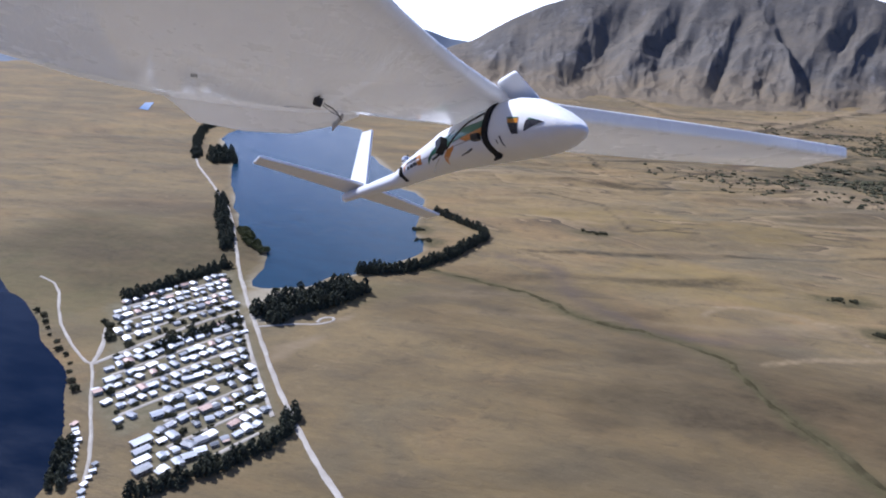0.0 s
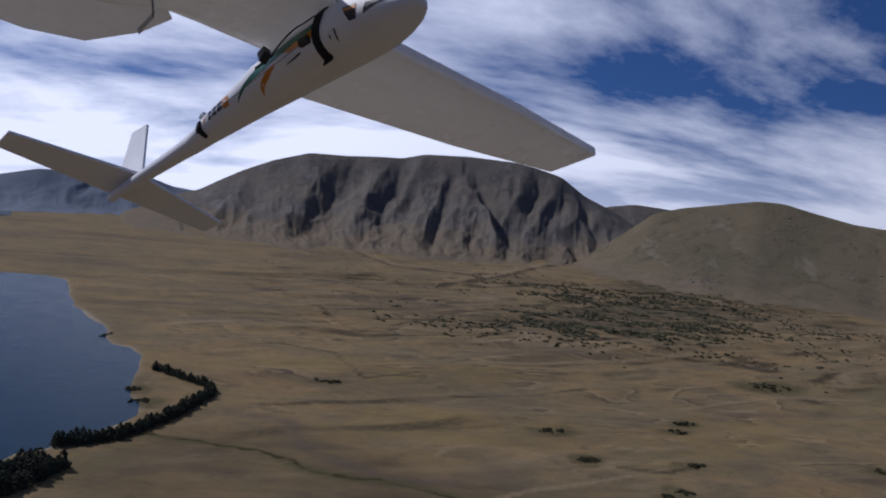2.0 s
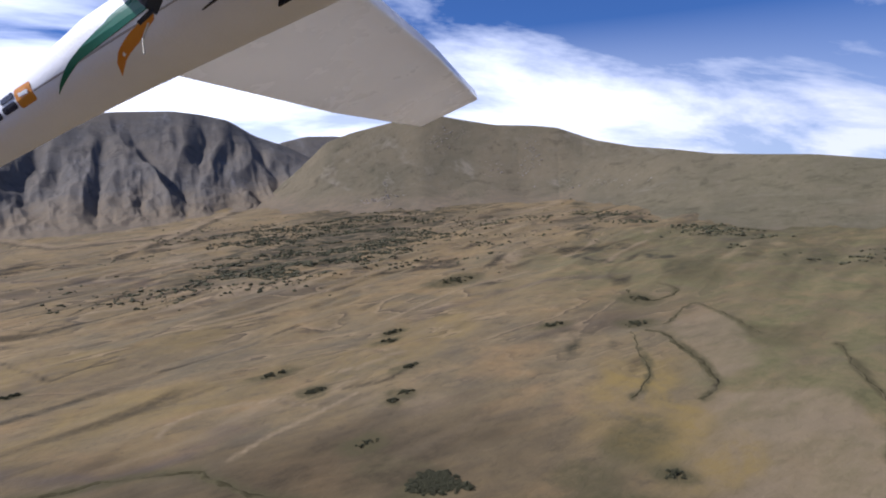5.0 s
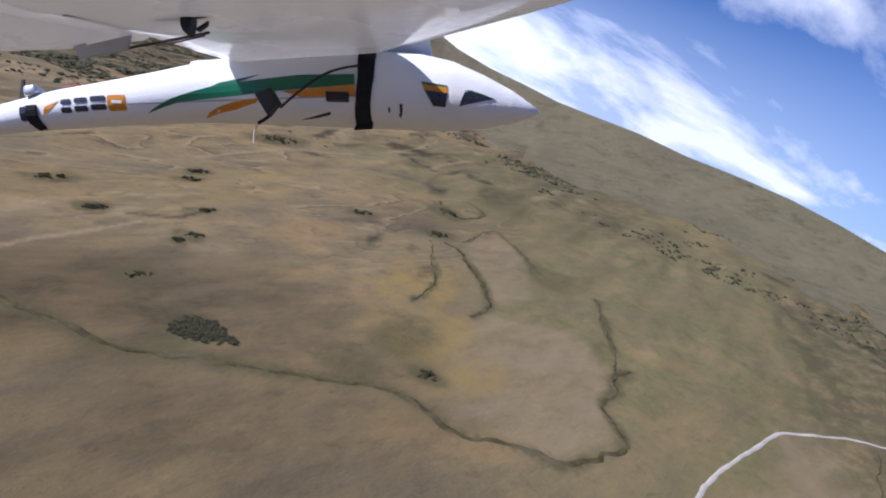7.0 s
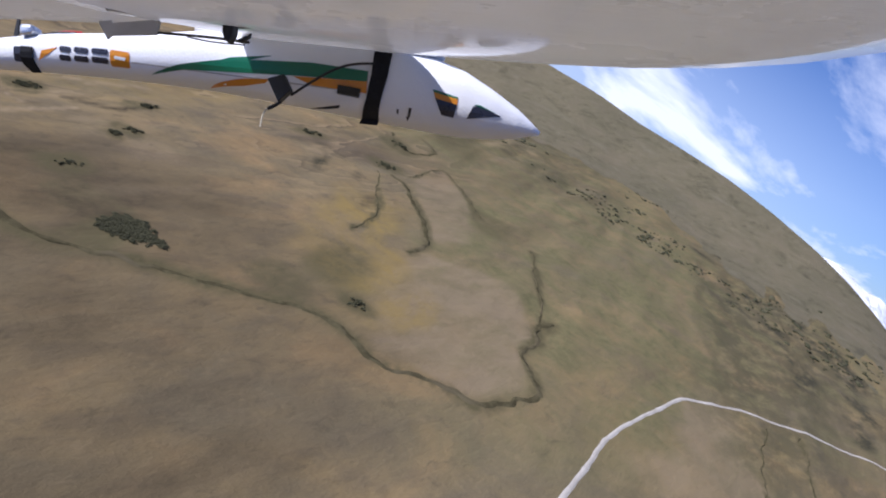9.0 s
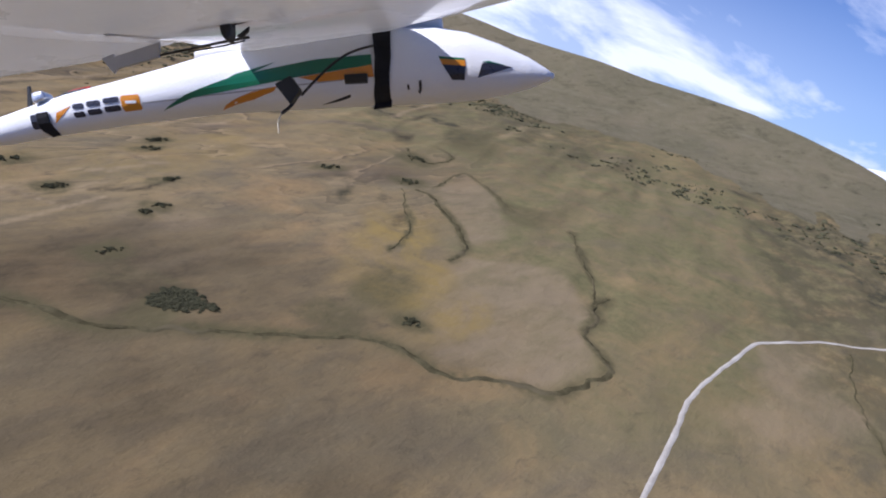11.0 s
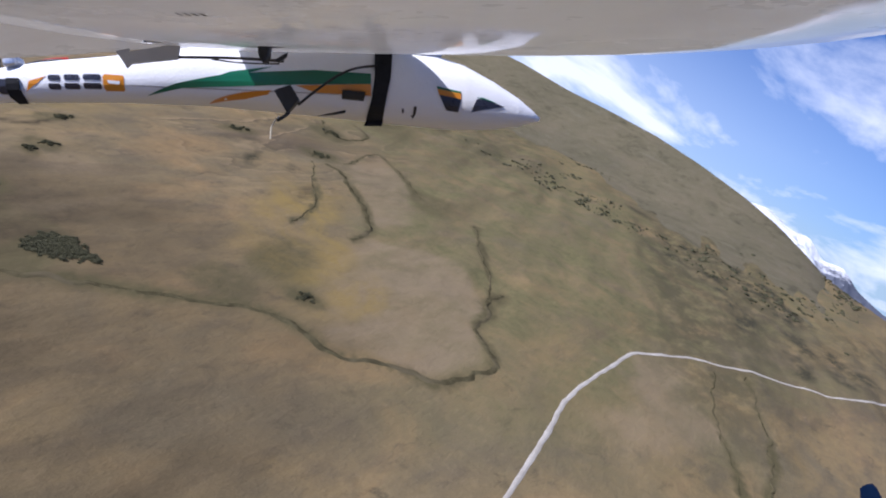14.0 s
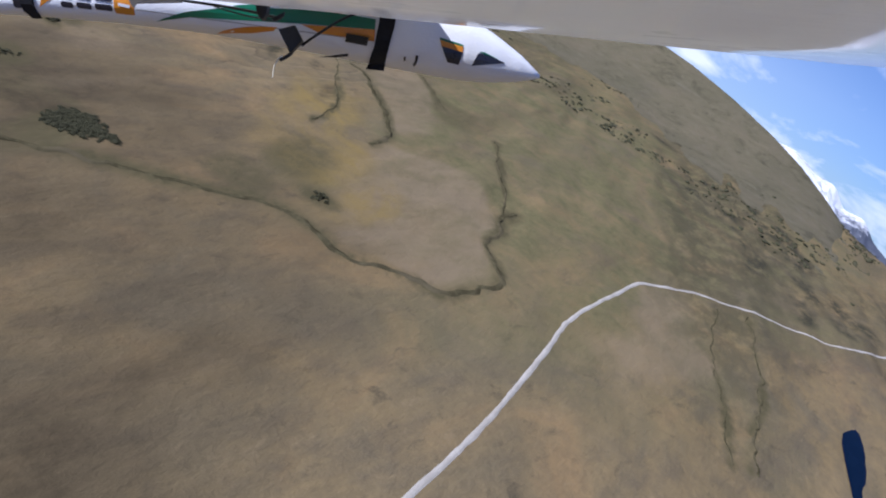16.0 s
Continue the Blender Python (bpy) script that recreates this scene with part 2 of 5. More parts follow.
def slope_material(name, light, dark, grey, scale=0.004, scree=0.5, snow=None, apron=0.0, mottle=1.0, meadow=False):
    """Tussock slopes with scree and scrub; snow: the height at which it begins."""
    m = Nodes(name)
    p = m.geo("Position")
    big = m.noise(scale, 7, 0.65, p, distort=0.5)
    fine = m.noise(scale * 9, 6, 0.7, p)
    col = m.mix(m.grey(big, 0.35, 0.65), light, dark)
    col = m.mix(m.grey(fine, 0.5, 0.75, 0.0, scree), col, grey)
    if snow is not None:
        s = m.n.new("ShaderNodeSeparateXYZ")
        m.l.new(p, s.inputs[0])
        edge = m.math("ADD", s.outputs["Z"], m.math("MULTIPLY", fine, 160.0))
        col = m.mix(m.grey(edge, snow + 60, snow + 100), col, (0.82, 0.84, 0.88))
    streak = m.noise(0.011, 4, 0.6, p, (1.0, 0.45, 0.16), distort=0.3)
    col = m.mix(m.math("MULTIPLY", m.grey(streak, 0.56, 0.66, 0.0, min(1.0, scree * 1.3)), m.grey(big, 0.45, 0.60)), col, tuple(v * 1.35 for v in grey))
    if meadow:                          # green pasture climbs the eastern flank
        t = m.n.new("ShaderNodeSeparateXYZ")
        m.l.new(p, t.inputs[0])
        reach = m.math("ADD", t.outputs["Y"], m.math("MULTIPLY", m.math("SUBTRACT", big, 0.5), 900.0))
        grown = m.math("MULTIPLY", m.grey(reach, 1900, 1150, 0.0, 0.65), m.grey(m.noise(0.012, 6, 0.7, p, distort=0.5), 0.34, 0.60, 0.2, 1.0))
        col = m.mix(grown, col, m.ramp(fine, [(0.3, (0.094, 0.088, 0.047)), (0.7, (0.142, 0.124, 0.068))]))
    scrub = m.noise(scale * 3, 7, 0.72, p, distort=0.6)
    col = m.mix(m.grey(scrub, 0.54, 0.68, 0.0, 0.65 * mottle), col, tuple(v * 0.5 for v in dark))
    dots = m.noise(0.045, 5, 0.75, p, (1.0, 1.0, 0.6))
    col = m.mix(m.math("MULTIPLY", m.grey(dots, 0.58, 0.66, 0.0, 0.7 * mottle), m.grey(scrub, 0.42, 0.58)), col, tuple(v * 0.4 for v in dark))
    if apron:
        t = m.n.new("ShaderNodeSeparateXYZ")
        m.l.new(p, t.inputs[0])
        low = m.math("ADD", t.outputs["Z"], m.math("MULTIPLY", m.math("SUBTRACT", big, 0.5), 160.0))
        col = m.mix(m.math("MULTIPLY", m.grey(low, apron, apron * 0.25, 0.0, 0.9), m.grey(t.outputs["Y"], 1500, 2100)), col, m.mix(m.grey(fine, 0.35, 0.65), (0.185, 0.142, 0.090), (0.135, 0.110, 0.074)))
    return m.done(col, 0.95, fine, 6.0, 0.6, spec=0.1)


def water_material(name, colour, spec, ripple):
    m = Nodes(name)
    p = m.geo("Position")
    n = m.noise(0.02, 4, 0.6, p, (1, 2.5, 1, 30))
    r = m.noise(0.35, 3, 0.6, p)
    col = m.mix(m.grey(n, 0.35, 0.7), colour, tuple(v * 1.25 for v in colour))
    return m.done(col, m.grey(n, 0.3, 0.7, 0.12, 0.24), r, ripple, 0.5, spec=spec)


def plain_material(name, colour, second=None, scale=3.0, rough=0.8, bump=0.02, metal=0.0, spec=0.3, vary=0.0):
    m = Nodes(name)
    n = m.noise(scale, 5, 0.65)
    f = m.noise(scale * 7, 4, 0.7)
    second = second or tuple(v * 0.78 for v in colour)
    col = m.mix(m.grey(n, 0.35, 0.7), colour, second)
    if vary:
        col = m.mix(m.math("MULTIPLY", m.random(), vary), col, tuple(v * 0.35 for v in colour))
    return m.done(col, m.grey(f, 0.3, 0.7, rough * 0.85, min(1.0, rough * 1.1)), f, bump, 0.5, metal, spec)


def road_material():
    m = Nodes("gravel")
    p = m.geo("Position")
    n, f = m.noise(0.05, 4, 0.6, p), m.noise(0.7, 4, 0.7, p)
    col = m.mix(m.grey(n, 0.35, 0.65), (0.44, 0.405, 0.345), (0.33, 0.30, 0.25))
    col = m.mix(m.grey(f, 0.45, 0.8, 0.0, 0.5), col, (0.27, 0.235, 0.19))
    return m.done(col, 0.95, f, 0.3, 0.6, spec=0.15)


def stream_material():
    m = Nodes("stream_bank_growth")
    p = m.geo("Position")
    n, f, w = m.noise(0.07, 5, 0.7, p), m.noise(0.5, 4, 0.7, p), m.noise(0.018, 4, 0.6, p)
    col = m.mix(m.grey(n, 0.42, 0.62), (0.052, 0.044, 0.023), (0.096, 0.082, 0.043))
    col = m.mix(m.grey(f, 0.5, 0.75, 0.0, 0.6), col, (0.056, 0.050, 0.026))
    col = m.mix(m.grey(w, 0.48, 0.64, 0.0, 0.75), col, (0.112, 0.092, 0.054))
    return m.done(col, 1.0, f, 0.3, 0.5, spec=0.0)


def leaf_material(name, a, b, c, relief_depth=0.4):
    m = Nodes(name)
    i = m.geo("Random Per Island")
    col = m.ramp(i, [(0.1, a), (0.55, b), (0.95, c)])
    col = m.mix(m.math("MULTIPLY", m.random(), 0.5), col, tuple(v * 0.6 for v in a))
    n = m.noise(2.0, 4, 0.7)
    return m.done(col, 0.85, n, relief_depth, 0.8, spec=0.15)


def roof_material():
    m = Nodes("roof_sheet")
    col = m.ramp(m.random(), [(0.0, (0.84, 0.85, 0.86)), (0.20, (0.46, 0.48, 0.50)), (0.38, (0.36, 0.38, 0.40)), (0.54, (0.27, 0.28, 0.30)), (0.70, (0.62, 0.63, 0.63)), (0.82, (0.19, 0.20, 0.21)), (0.93, (0.32, 0.22, 0.18))])
    for e in m.n:
        if e.type == "VALTORGB":
            e.color_ramp.interpolation = "CONSTANT"
    w = m.n.new("ShaderNodeTexWave")
    w.inputs["Scale"].default_value = 1.6
    m.l.new(m.obj(), w.inputs["Vector"])
    n = m.noise(0.8, 5, 0.7)
    col = m.mix(m.grey(n, 0.5, 0.8, 0.0, 0.3), col, (0.33, 0.27, 0.22))
    return m.done(col, 0.42, w.outputs["Fac"], 0.05, 0.6, 0.25, 0.4)


def wall_material():
    m = Nodes("house_wall")
    col = m.ramp(m.random(), [(0.0, (0.62, 0.59, 0.52)), (0.3, (0.45, 0.44, 0.40)), (0.5, (0.36, 0.31, 0.24)), (0.7, (0.52, 0.55, 0.56)), (0.9, (0.25, 0.29, 0.27))])
    w = m.n.new("ShaderNodeTexWave")
    w.bands_direction = "Z"
    w.inputs["Scale"].default_value = 2.2
    m.l.new(m.obj(), w.inputs["Vector"])
    return m.done(col, 0.8, w.outputs["Fac"], 0.03, 0.5)


def foam_material():
    """White foam skin: fine bead texture and slight soiling."""
    m = Nodes("white_foam")
    n = m.noise(9.0, 5, 0.65)
    v = m.n.new("ShaderNodeTexVoronoi")
    v.inputs["Scale"].default_value = 330.0
    m.l.new(m.obj(), v.inputs["Vector"])
    col = m.mix(m.grey(n, 0.4, 0.8, 0.0, 0.5), (0.80, 0.80, 0.79), (0.66, 0.65, 0.62))
    return m.done(col, 0.55, v.outputs["Distance"], 0.0006, 0.35, spec=0.35)


def wing_skin_material():
    """Taped foam under the wing, glossy in patches, with wrinkles."""
    m = Nodes("taped_wing_skin")
    n = m.noise(7.0, 5, 0.65)
    k = m.math("MULTIPLY", m.noise(26.0, 5, 0.75, None, (1.0, 1.0, 3.5)), m.grey(m.noise(3.2, 3, 0.6), 0.48, 0.62, 0.08, 1.0))
    col = m.mix(m.grey(n, 0.35, 0.75), (0.80, 0.79, 0.76), (0.70, 0.68, 0.64))
    m.b.inputs["Coat Weight"].default_value = 1.0
    m.b.inputs["Coat Roughness"].default_value = 0.05
    mat = m.done(col, m.grey(n, 0.35, 0.65, 0.16, 0.4), k, 0.006, 0.5, spec=0.6)
    glow = m.n.new("ShaderNodeBsdfTranslucent")         # sunlight soaks through the foam
    glow.inputs["Color"].default_value = (0.86, 0.84, 0.80, 1)
    both = m.n.new("ShaderNodeMixShader")
    both.inputs[0].default_value = 0.30
    out = m.n["Material Output"]
    m.l.new(m.b.outputs[0], both.inputs[1])
    m.l.new(glow.outputs[0], both.inputs[2])
    m.l.new(both.outputs[0], out.inputs["Surface"])
    return mat


M = dict(
    ground=ground_material(),
    road=road_material(),
    # tussock and scree colours, lifted and greyed to carry the distance haze
    mountain=slope_material("tussock_mountain", (0.156, 0.134, 0.104), (0.106, 0.099, 0.089), (0.160, 0.152, 0.143), apron=120.0),
    hill=slope_material("tussock_hill", (0.150, 0.122, 0.075), (0.108, 0.094, 0.058), (0.185, 0.158, 0.118), 0.004, 0.35, apron=45.0, mottle=1.0, meadow=True),
    # blue distance haze is put into these base colours
    far_hill=slope_material("haze_tinted_slopes", (0.155, 0.182, 0.218), (0.132, 0.160, 0.200), (0.16, 0.182, 0.21), 0.002, 0.1, mottle=0.25),
    snow_range=slope_material("snowy_range", (0.12, 0.13, 0.16), (0.09, 0.10, 0.13), (0.2, 0.2, 0.22), 0.002, 0.3, -330),
    lake=water_material("lake_water", (0.009, 0.031, 0.056), 0.05, 0.6),
    # navy water, made darker still: corner vignetting is put into this colour
    dark_lake=water_material("dark_lake_water", (0.003, 0.008, 0.021), 0.02, 0.08),
    calm=plain_material("calm_water", (0.02, 0.05, 0.08), None, 0.01, 0.03, 0.0, 0.0, 0.5),
    stream=stream_material(),
    pine=leaf_material("pine_needles", (0.042, 0.046, 0.032), (0.062, 0.067, 0.041), (0.090, 0.094, 0.055), 0.05),
    willow=leaf_material("willow_leaves", (0.05, 0.06, 0.018), (0.085, 0.09, 0.028), (0.11, 0.105, 0.04)),
    scrub=leaf_material("scrub_leaves", (0.054, 0.053, 0.026), (0.078, 0.075, 0.038), (0.106, 0.097, 0.052), 0.06),
    bark=plain_material("bark", (0.10, 0.075, 0.055), (0.06, 0.045, 0.035), 1.5, 0.95, 0.1),
    rock=plain_material("pale_rock", (0.29, 0.26, 0.22), (0.19, 0.165, 0.135), 0.4, 0.9, 0.3),
    roof=roof_material(),
    wall=wall_material(),
    glass=plain_material("dark_window_glass", (0.03, 0.035, 0.04), None, 1.0, 0.15, 0.0, 0.0, 0.5),
    door=plain_material("painted_door", (0.20, 0.16, 0.12), None, 2.0, 0.6, 0.01),
    foam=foam_material(),
    wing=wing_skin_material(),
    black=plain_material("black_plastic", (0.012, 0.012, 0.013), (0.02, 0.02, 0.02), 30.0, 0.5, 0.0005, 0.0, 0.4),
    webbing=plain_material("black_webbing", (0.013, 0.013, 0.014), (0.022, 0.022, 0.024), 160.0, 0.85, 0.001, 0.0, 0.2),
    tape=plain_material("grey_tape", (0.42, 0.40, 0.37), (0.34, 0.32, 0.30), 20.0, 0.5, 0.001, 0.0, 0.4),
    green=plain_material("green_vinyl", (0.006, 0.13, 0.062), (0.008, 0.115, 0.055), 15.0, 0.35, 0.0002, 0.0, 0.5),
    orange=plain_material("orange_vinyl", (0.62, 0.235, 0.012), (0.56, 0.20, 0.012), 15.0, 0.35, 0.0002, 0.0, 0.5),
    dark_vinyl=plain_material("dark_vinyl", (0.018, 0.018, 0.03), (0.025, 0.025, 0.035), 15.0, 0.3, 0.0002, 0.0, 0.5),
    grey_plastic=plain_material("grey_plastic", (0.50, 0.49, 0.47), (0.42, 0.41, 0.39), 25.0, 0.45, 0.0005, 0.0, 0.4),
    steel=plain_material("steel_wire", (0.05, 0.05, 0.05), (0.08, 0.08, 0.08), 40.0, 0.35, 0.0002, 0.8, 0.5),
    silver=plain_material("motor_metal", (0.7, 0.7, 0.7), (0.6, 0.6, 0.6), 40.0, 0.3, 0.0002, 0.9, 0.5),
    red=plain_material("red_wire", (0.45, 0.03, 0.02), (0.4, 0.03, 0.02), 40.0, 0.5, 0.0002),
    cream=plain_material("cream_wire", (0.6, 0.55, 0.42), None, 40.0, 0.5, 0.0002),
)


# ------------------------------------------------------------------ terrain tools
def lattice(ix, iy, seed):
    v = np.sin(ix * 127.1 + iy * 311.7 + seed * 74.7) * 43758.5453
    return v - np.floor(v)


def value_noise(x, y, seed=0):
    ix, iy = np.floor(x), np.floor(y)
    fx, fy = x - ix, y - iy
    fx, fy = fx * fx * (3 - 2 * fx), fy * fy * (3 - 2 * fy)
    a, b = lattice(ix, iy, seed), lattice(ix + 1, iy, seed)
    c, d = lattice(ix, iy + 1, seed), lattice(ix + 1, iy + 1, seed)
    return (a + (b - a) * fx) * (1 - fy) + (c + (d - c) * fx) * fy


def fbm(x, y, octaves=4, seed=0, gain=0.5):
    total, amp, norm = 0.0, 1.0, 0.0
    for o in range(octaves):
        total = total + amp * value_noise(x * 2 ** o, y * 2 ** o, seed + o)
        norm += amp
        amp *= gain
    return total / norm


def ridged(x, y, octaves=4, seed=0):
    total, amp, norm = 0.0, 1.0, 0.0
    for o in range(octaves):
        total = total + amp * (1 - np.abs(2 * value_noise(x * 2 ** o, y * 2 ** o, seed + o) - 1))
        norm += amp
        amp *= 0.5
    return total / norm


def step(v, lo, hi):
    u = np.clip((v - lo) / (hi - lo), 0, 1)
    return u * u * (3 - 2 * u)


def line_distance(x, y, pts, closed=False):
    best = np.full(np.shape(x), 1e9)
    ends = list(zip(pts, pts[1:] + pts[:1])) if closed else list(zip(pts, pts[1:]))
    for (ax, ay), (bx, by) in ends:
        dx, dy = bx - ax, by - ay
        u = np.clip(((x - ax) * dx + (y - ay) * dy) / (dx * dx + dy * dy + 1e-9), 0, 1)
        best = np.minimum(best, np.hypot(x - ax - u * dx, y - ay - u * dy))
    return best


def shore_distance(x, y, pts):
    """Distance to a closed outline, negative inside."""
    inside = np.zeros(np.shape(x), bool)
    for (ax, ay), (bx, by) in zip(pts, pts[1:] + pts[:1]):
        cross = ((ay > y) != (by > y)) & (x < (bx - ax) * (y - ay) / (by - ay + 1e-9) + ax)
        inside ^= cross
    d = line_distance(x, y, pts, True)
    return np.where(inside, -d, d)


def smooth_line(pts, closed=False, rounds=2):
    for _ in range(rounds):
        out = []
        ends = list(zip(pts, pts[1:] + pts[:1])) if closed else list(zip(pts, pts[1:]))
        for (ax, ay), (bx, by) in ends:
            out += [(ax * 0.75 + bx * 0.25, ay * 0.75 + by * 0.25), (ax * 0.25 + bx * 0.75, ay * 0.25 + by * 0.75)]
        pts = out if closed else [pts[0]] + out + [pts[-1]]
    return pts


def along(pts, gap):
    """Points every gap metres along a line, with the heading there."""
    out, left = [], 0.0
    for (ax, ay), (bx, by) in zip(pts, pts[1:]):
        n = math.hypot(bx - ax, by - ay)
        if n < 1e-6:
            continue
        s = left
        while s < n:
            out.append((ax + (bx - ax) * s / n, ay + (by - ay) * s / n, math.atan2(by - ay, bx - ax)))
            s += gap
        left = s - n
    return out


# the plan, in metres
LAKE_A = smooth_line([(-176, 624), (-142, 690), (-132, 752), (-168, 800), (-182, 876), (-214, 1000), (-273, 1030), (-296, 1110), (-356, 1204), (-437, 1322), (-506, 1486), (-560, 1600), (-720, 1610), (-780, 1500), (-790, 1388), (-738, 1258), (-636, 1142), (-459, 860), (-380, 742), (-313, 676), (-278, 636), (-270, 582), (-248, 552), (-224, 568), (-206, 578), (-200, 620)], True, 1)
LAKE_B = smooth_line([(-520, 500), (-470, 464), (-441, 454), (-388, 422), (-346, 389), (-309, 360), (-278, 333), (-247, 302), (-231, 280), (-212, 253), (-200, 215), (-190, 120), (-260, -60), (-640, -120), (-980, 60), (-900, 460), (-700, 540)], True, 1)
POND = smooth_line([(795, -126), (818, -131), (836, -139), (800, -149), (760, -153), (700, -158), (688, -150), (740, -138)], True, 1)
TARNS = [[(-1534, 2488), (-1422, 2611), (-1483, 2700), (-1592, 2570)], [(-1589, 3033), (-1663, 3283), (-1530, 3393), (-1427, 3174), (-1501, 2949)], [(-1207, 1608), (-1270, 1711), (-1255, 1726), (-1171, 1593)]]
ROADS = {
    "lake_road": ([(40, 205), (-5, 250), (-48, 291), (-76, 319), (-111, 358), (-145, 398), (-198, 467), (-236, 516), (-296, 598), (-342, 669), (-402, 758), (-448, 820), (-531, 915), (-586, 976), (-649, 1044), (-790, 1244), (-847, 1350), (-900, 1480)], 4.8),
    "inner_lane": ([(-222, 483), (-177, 421), (-144, 380), (-120, 350)], 4.0),
    "village_road": ([(-286, 375), (-279, 399), (-266, 442), (-238, 502)], 5.5),
    "shore_track": ([(-168, 225), (-184, 248), (-210, 286), (-247, 327), (-286, 375), (-294, 375), (-333, 401), (-375, 435), (-430, 495), (-466, 508)], 3.0),
    "fork_track": ([(-286, 373), (-296, 395), (-323, 433)], 4.5),
    "ramp_loop": ([(-205, 476), (-176, 492), (-158, 496), (-146, 506), (-148, 516), (-160, 510), (-158, 497)], 4.0),
    "valley_road": ([(160, 20), (250, 44), (334, 60), (360, 62), (398, 66), (437, 72), (494, 82), (545, 92), (581, 101), (614, 106), (668, 107), (716, 106), (768, 107), (788, 101), (828, 79), (875, 56), (906, 25), (958, -16), (1000, -57), (1035, -97), (1120, -143), (1230, -195), (1330, -235)], 5.2),
}
STREAMS = {
    "creek": ([(-120, 672), (-69, 655), (-33, 648), (20, 628), (65, 594), (120, 582), (155, 572), (190, 552), (200, 522), (212, 490), (225, 460), (245, 436), (255, 408), (276, 388), (303, 376), (335, 358), (372, 331), (402, 315), (421, 309), (435, 288), (441, 262), (444, 232), (464, 214), (484, 192), (493, 168), (518, 165), (544, 164), (570, 163), (586, 168), (594, 184), (604, 204), (620, 217), (652, 219), (672, 236), (711, 237)], 9.0),
    "inlet": ([(690, 236), (706, 256), (729, 267), (766, 299), (800, 330), (850, 370)], 4.0),
    "side_creek": ([(610, 374), (650, 382), (668, 402), (704, 445), (728, 485), (748, 525), (738, 548)], 9.0),
    "upper_creek": ([(893, 715), (868, 684), (852, 660), (868, 636), (905, 640), (946, 659), (958, 700)], 7.0),
    "west_branch": ([(718, 556), (690, 520), (672, 496), (633, 453), (593, 428), (563, 419)], 3.0),
    "east_branch": ([(778, 547), (844, 574), (893, 585), (875, 540), (852, 493), (830, 450)], 3.5),
    "gully": ([(862, 38), (790, 16), (738, 3), (695, -20), (652, -40), (600, -62)], 2.6),
    "gully_b": ([(905, 8), (825, -22), (780, -42), (720, -58), (665, -60), (610, -74)], 2.6),
}
CLUMPS = [(477, 299, 19, 10, 9), (765, 1002, 46, 42, 18), (515, 792, 17, 15, 8), (325, 741, 22, 22, 10), (679, 650, 25, 19, 9), (410, 580, 13, 10, 8), (456, 648, 17, 15, 6), (61, 879, 13, 20, 6), (343, 660, 22, 15, 9), (491, 760, 15, 15, 8), (389, 568, 10, 6, 6), (758, 578, 29, 19, 15), (860, 660, 25, 18, 20), (326, 502, 13, 15, 10), (-160, 812, 12, 12, 8), (-140, 770, 12, 15, 10)]  # x, y, bushes, half axes
VILLAGE = [(-346, 471), (-299, 584), (-230, 491), (-120, 346), (-110, 334), (-150, 274), (-207, 336), (-204, 307), (-255, 341), (-286, 403)]


SKYLINE = [(0, -1.0), (49, -1.9), (52, -2.3), (55, -2.8), (58, -3.0), (62, -3.2), (66, -3.7), (70, -3.9), (74, -4.2), (78, -4.8), (82, -5.6), (85, -6.4), (88, -7.6), (91, -8.8), (94, -9.8), (97, -10.3), (125, -10.3), (150, -1.0)]


def fall(x, y):
    """How far the land sinks away behind the eastern ridge."""
    az, r = np.degrees(np.arctan2(x - 85, y + 9)), np.hypot(x - 85, y + 9)
    el = np.interp(np.where(az < -30, 0, az), [p[0] for p in SKYLINE], [p[1] for p in SKYLINE])
    edge = np.interp(az, (45, 60, 75, 85, 94, 100), (2900, 2450, 2150, 1900, 1650, 1500))
    deep = np.minimum(260 - 4780 * np.tan(np.radians(0.5 - el)), 0)
    return deep * np.clip((r - edge) / (4780 - edge), 0, 1)


def relief(x, y):
    """Height of the valley floor."""
    x, y = np.asarray(x, float), np.asarray(y, float)
    a, b = x * 0.94 + y * 0.34, -x * 0.34 + y * 0.94
    far = step(np.hypot(x - 85, y + 9), 380, 1300)
    moraine = far * step(x, -700, 100)
    h = 11.0 * moraine * (ridged(a / 480, b / 120, 4, 3) - 0.55) * 1.8
    h = h + 9.0 * moraine * (fbm(a / 900, b / 420, 4, 9) - 0.5)
    h = h + 4.2 * (ridged(a / 190, b / 75, 3, 21) - 0.5) + 5.0 * (fbm(x / 420, y / 300, 3, 5) - 0.5)
    flat = np.minimum(shore_distance(x, y, LAKE_A), shore_distance(x, y, LAKE_B))
    flat = np.minimum(flat, shore_distance(x, y, VILLAGE))
    flat = np.minimum(flat, shore_distance(x, y, POND))
    for t in TARNS:
        flat = np.minimum(flat, shore_distance(x, y, t))
    h = h * step(flat, 0, 160) + 0.6
    sink = 0.0
    for t in (LAKE_A, LAKE_B, POND, *TARNS):
        sd = shore_distance(x + 16 * (fbm(x / 60, y / 60, 2, 31) - 0.5), y + 16 * (fbm(x / 60, y / 60, 2, 37) - 0.5), t)
        sink = np.minimum(sink, np.clip(-(7.0 - sd) * 0.14, -5, 0))
    return h + sink + fall(x, y)


def spaced(lo, hi, fine_lo, fine_hi, fine, coarse):
    left = np.arange(lo, fine_lo, coarse)
    mid = np.arange(fine_lo, fine_hi, fine)
    right = np.arange(fine_hi, hi + coarse, coarse)
    return np.concatenate([left, mid, right])


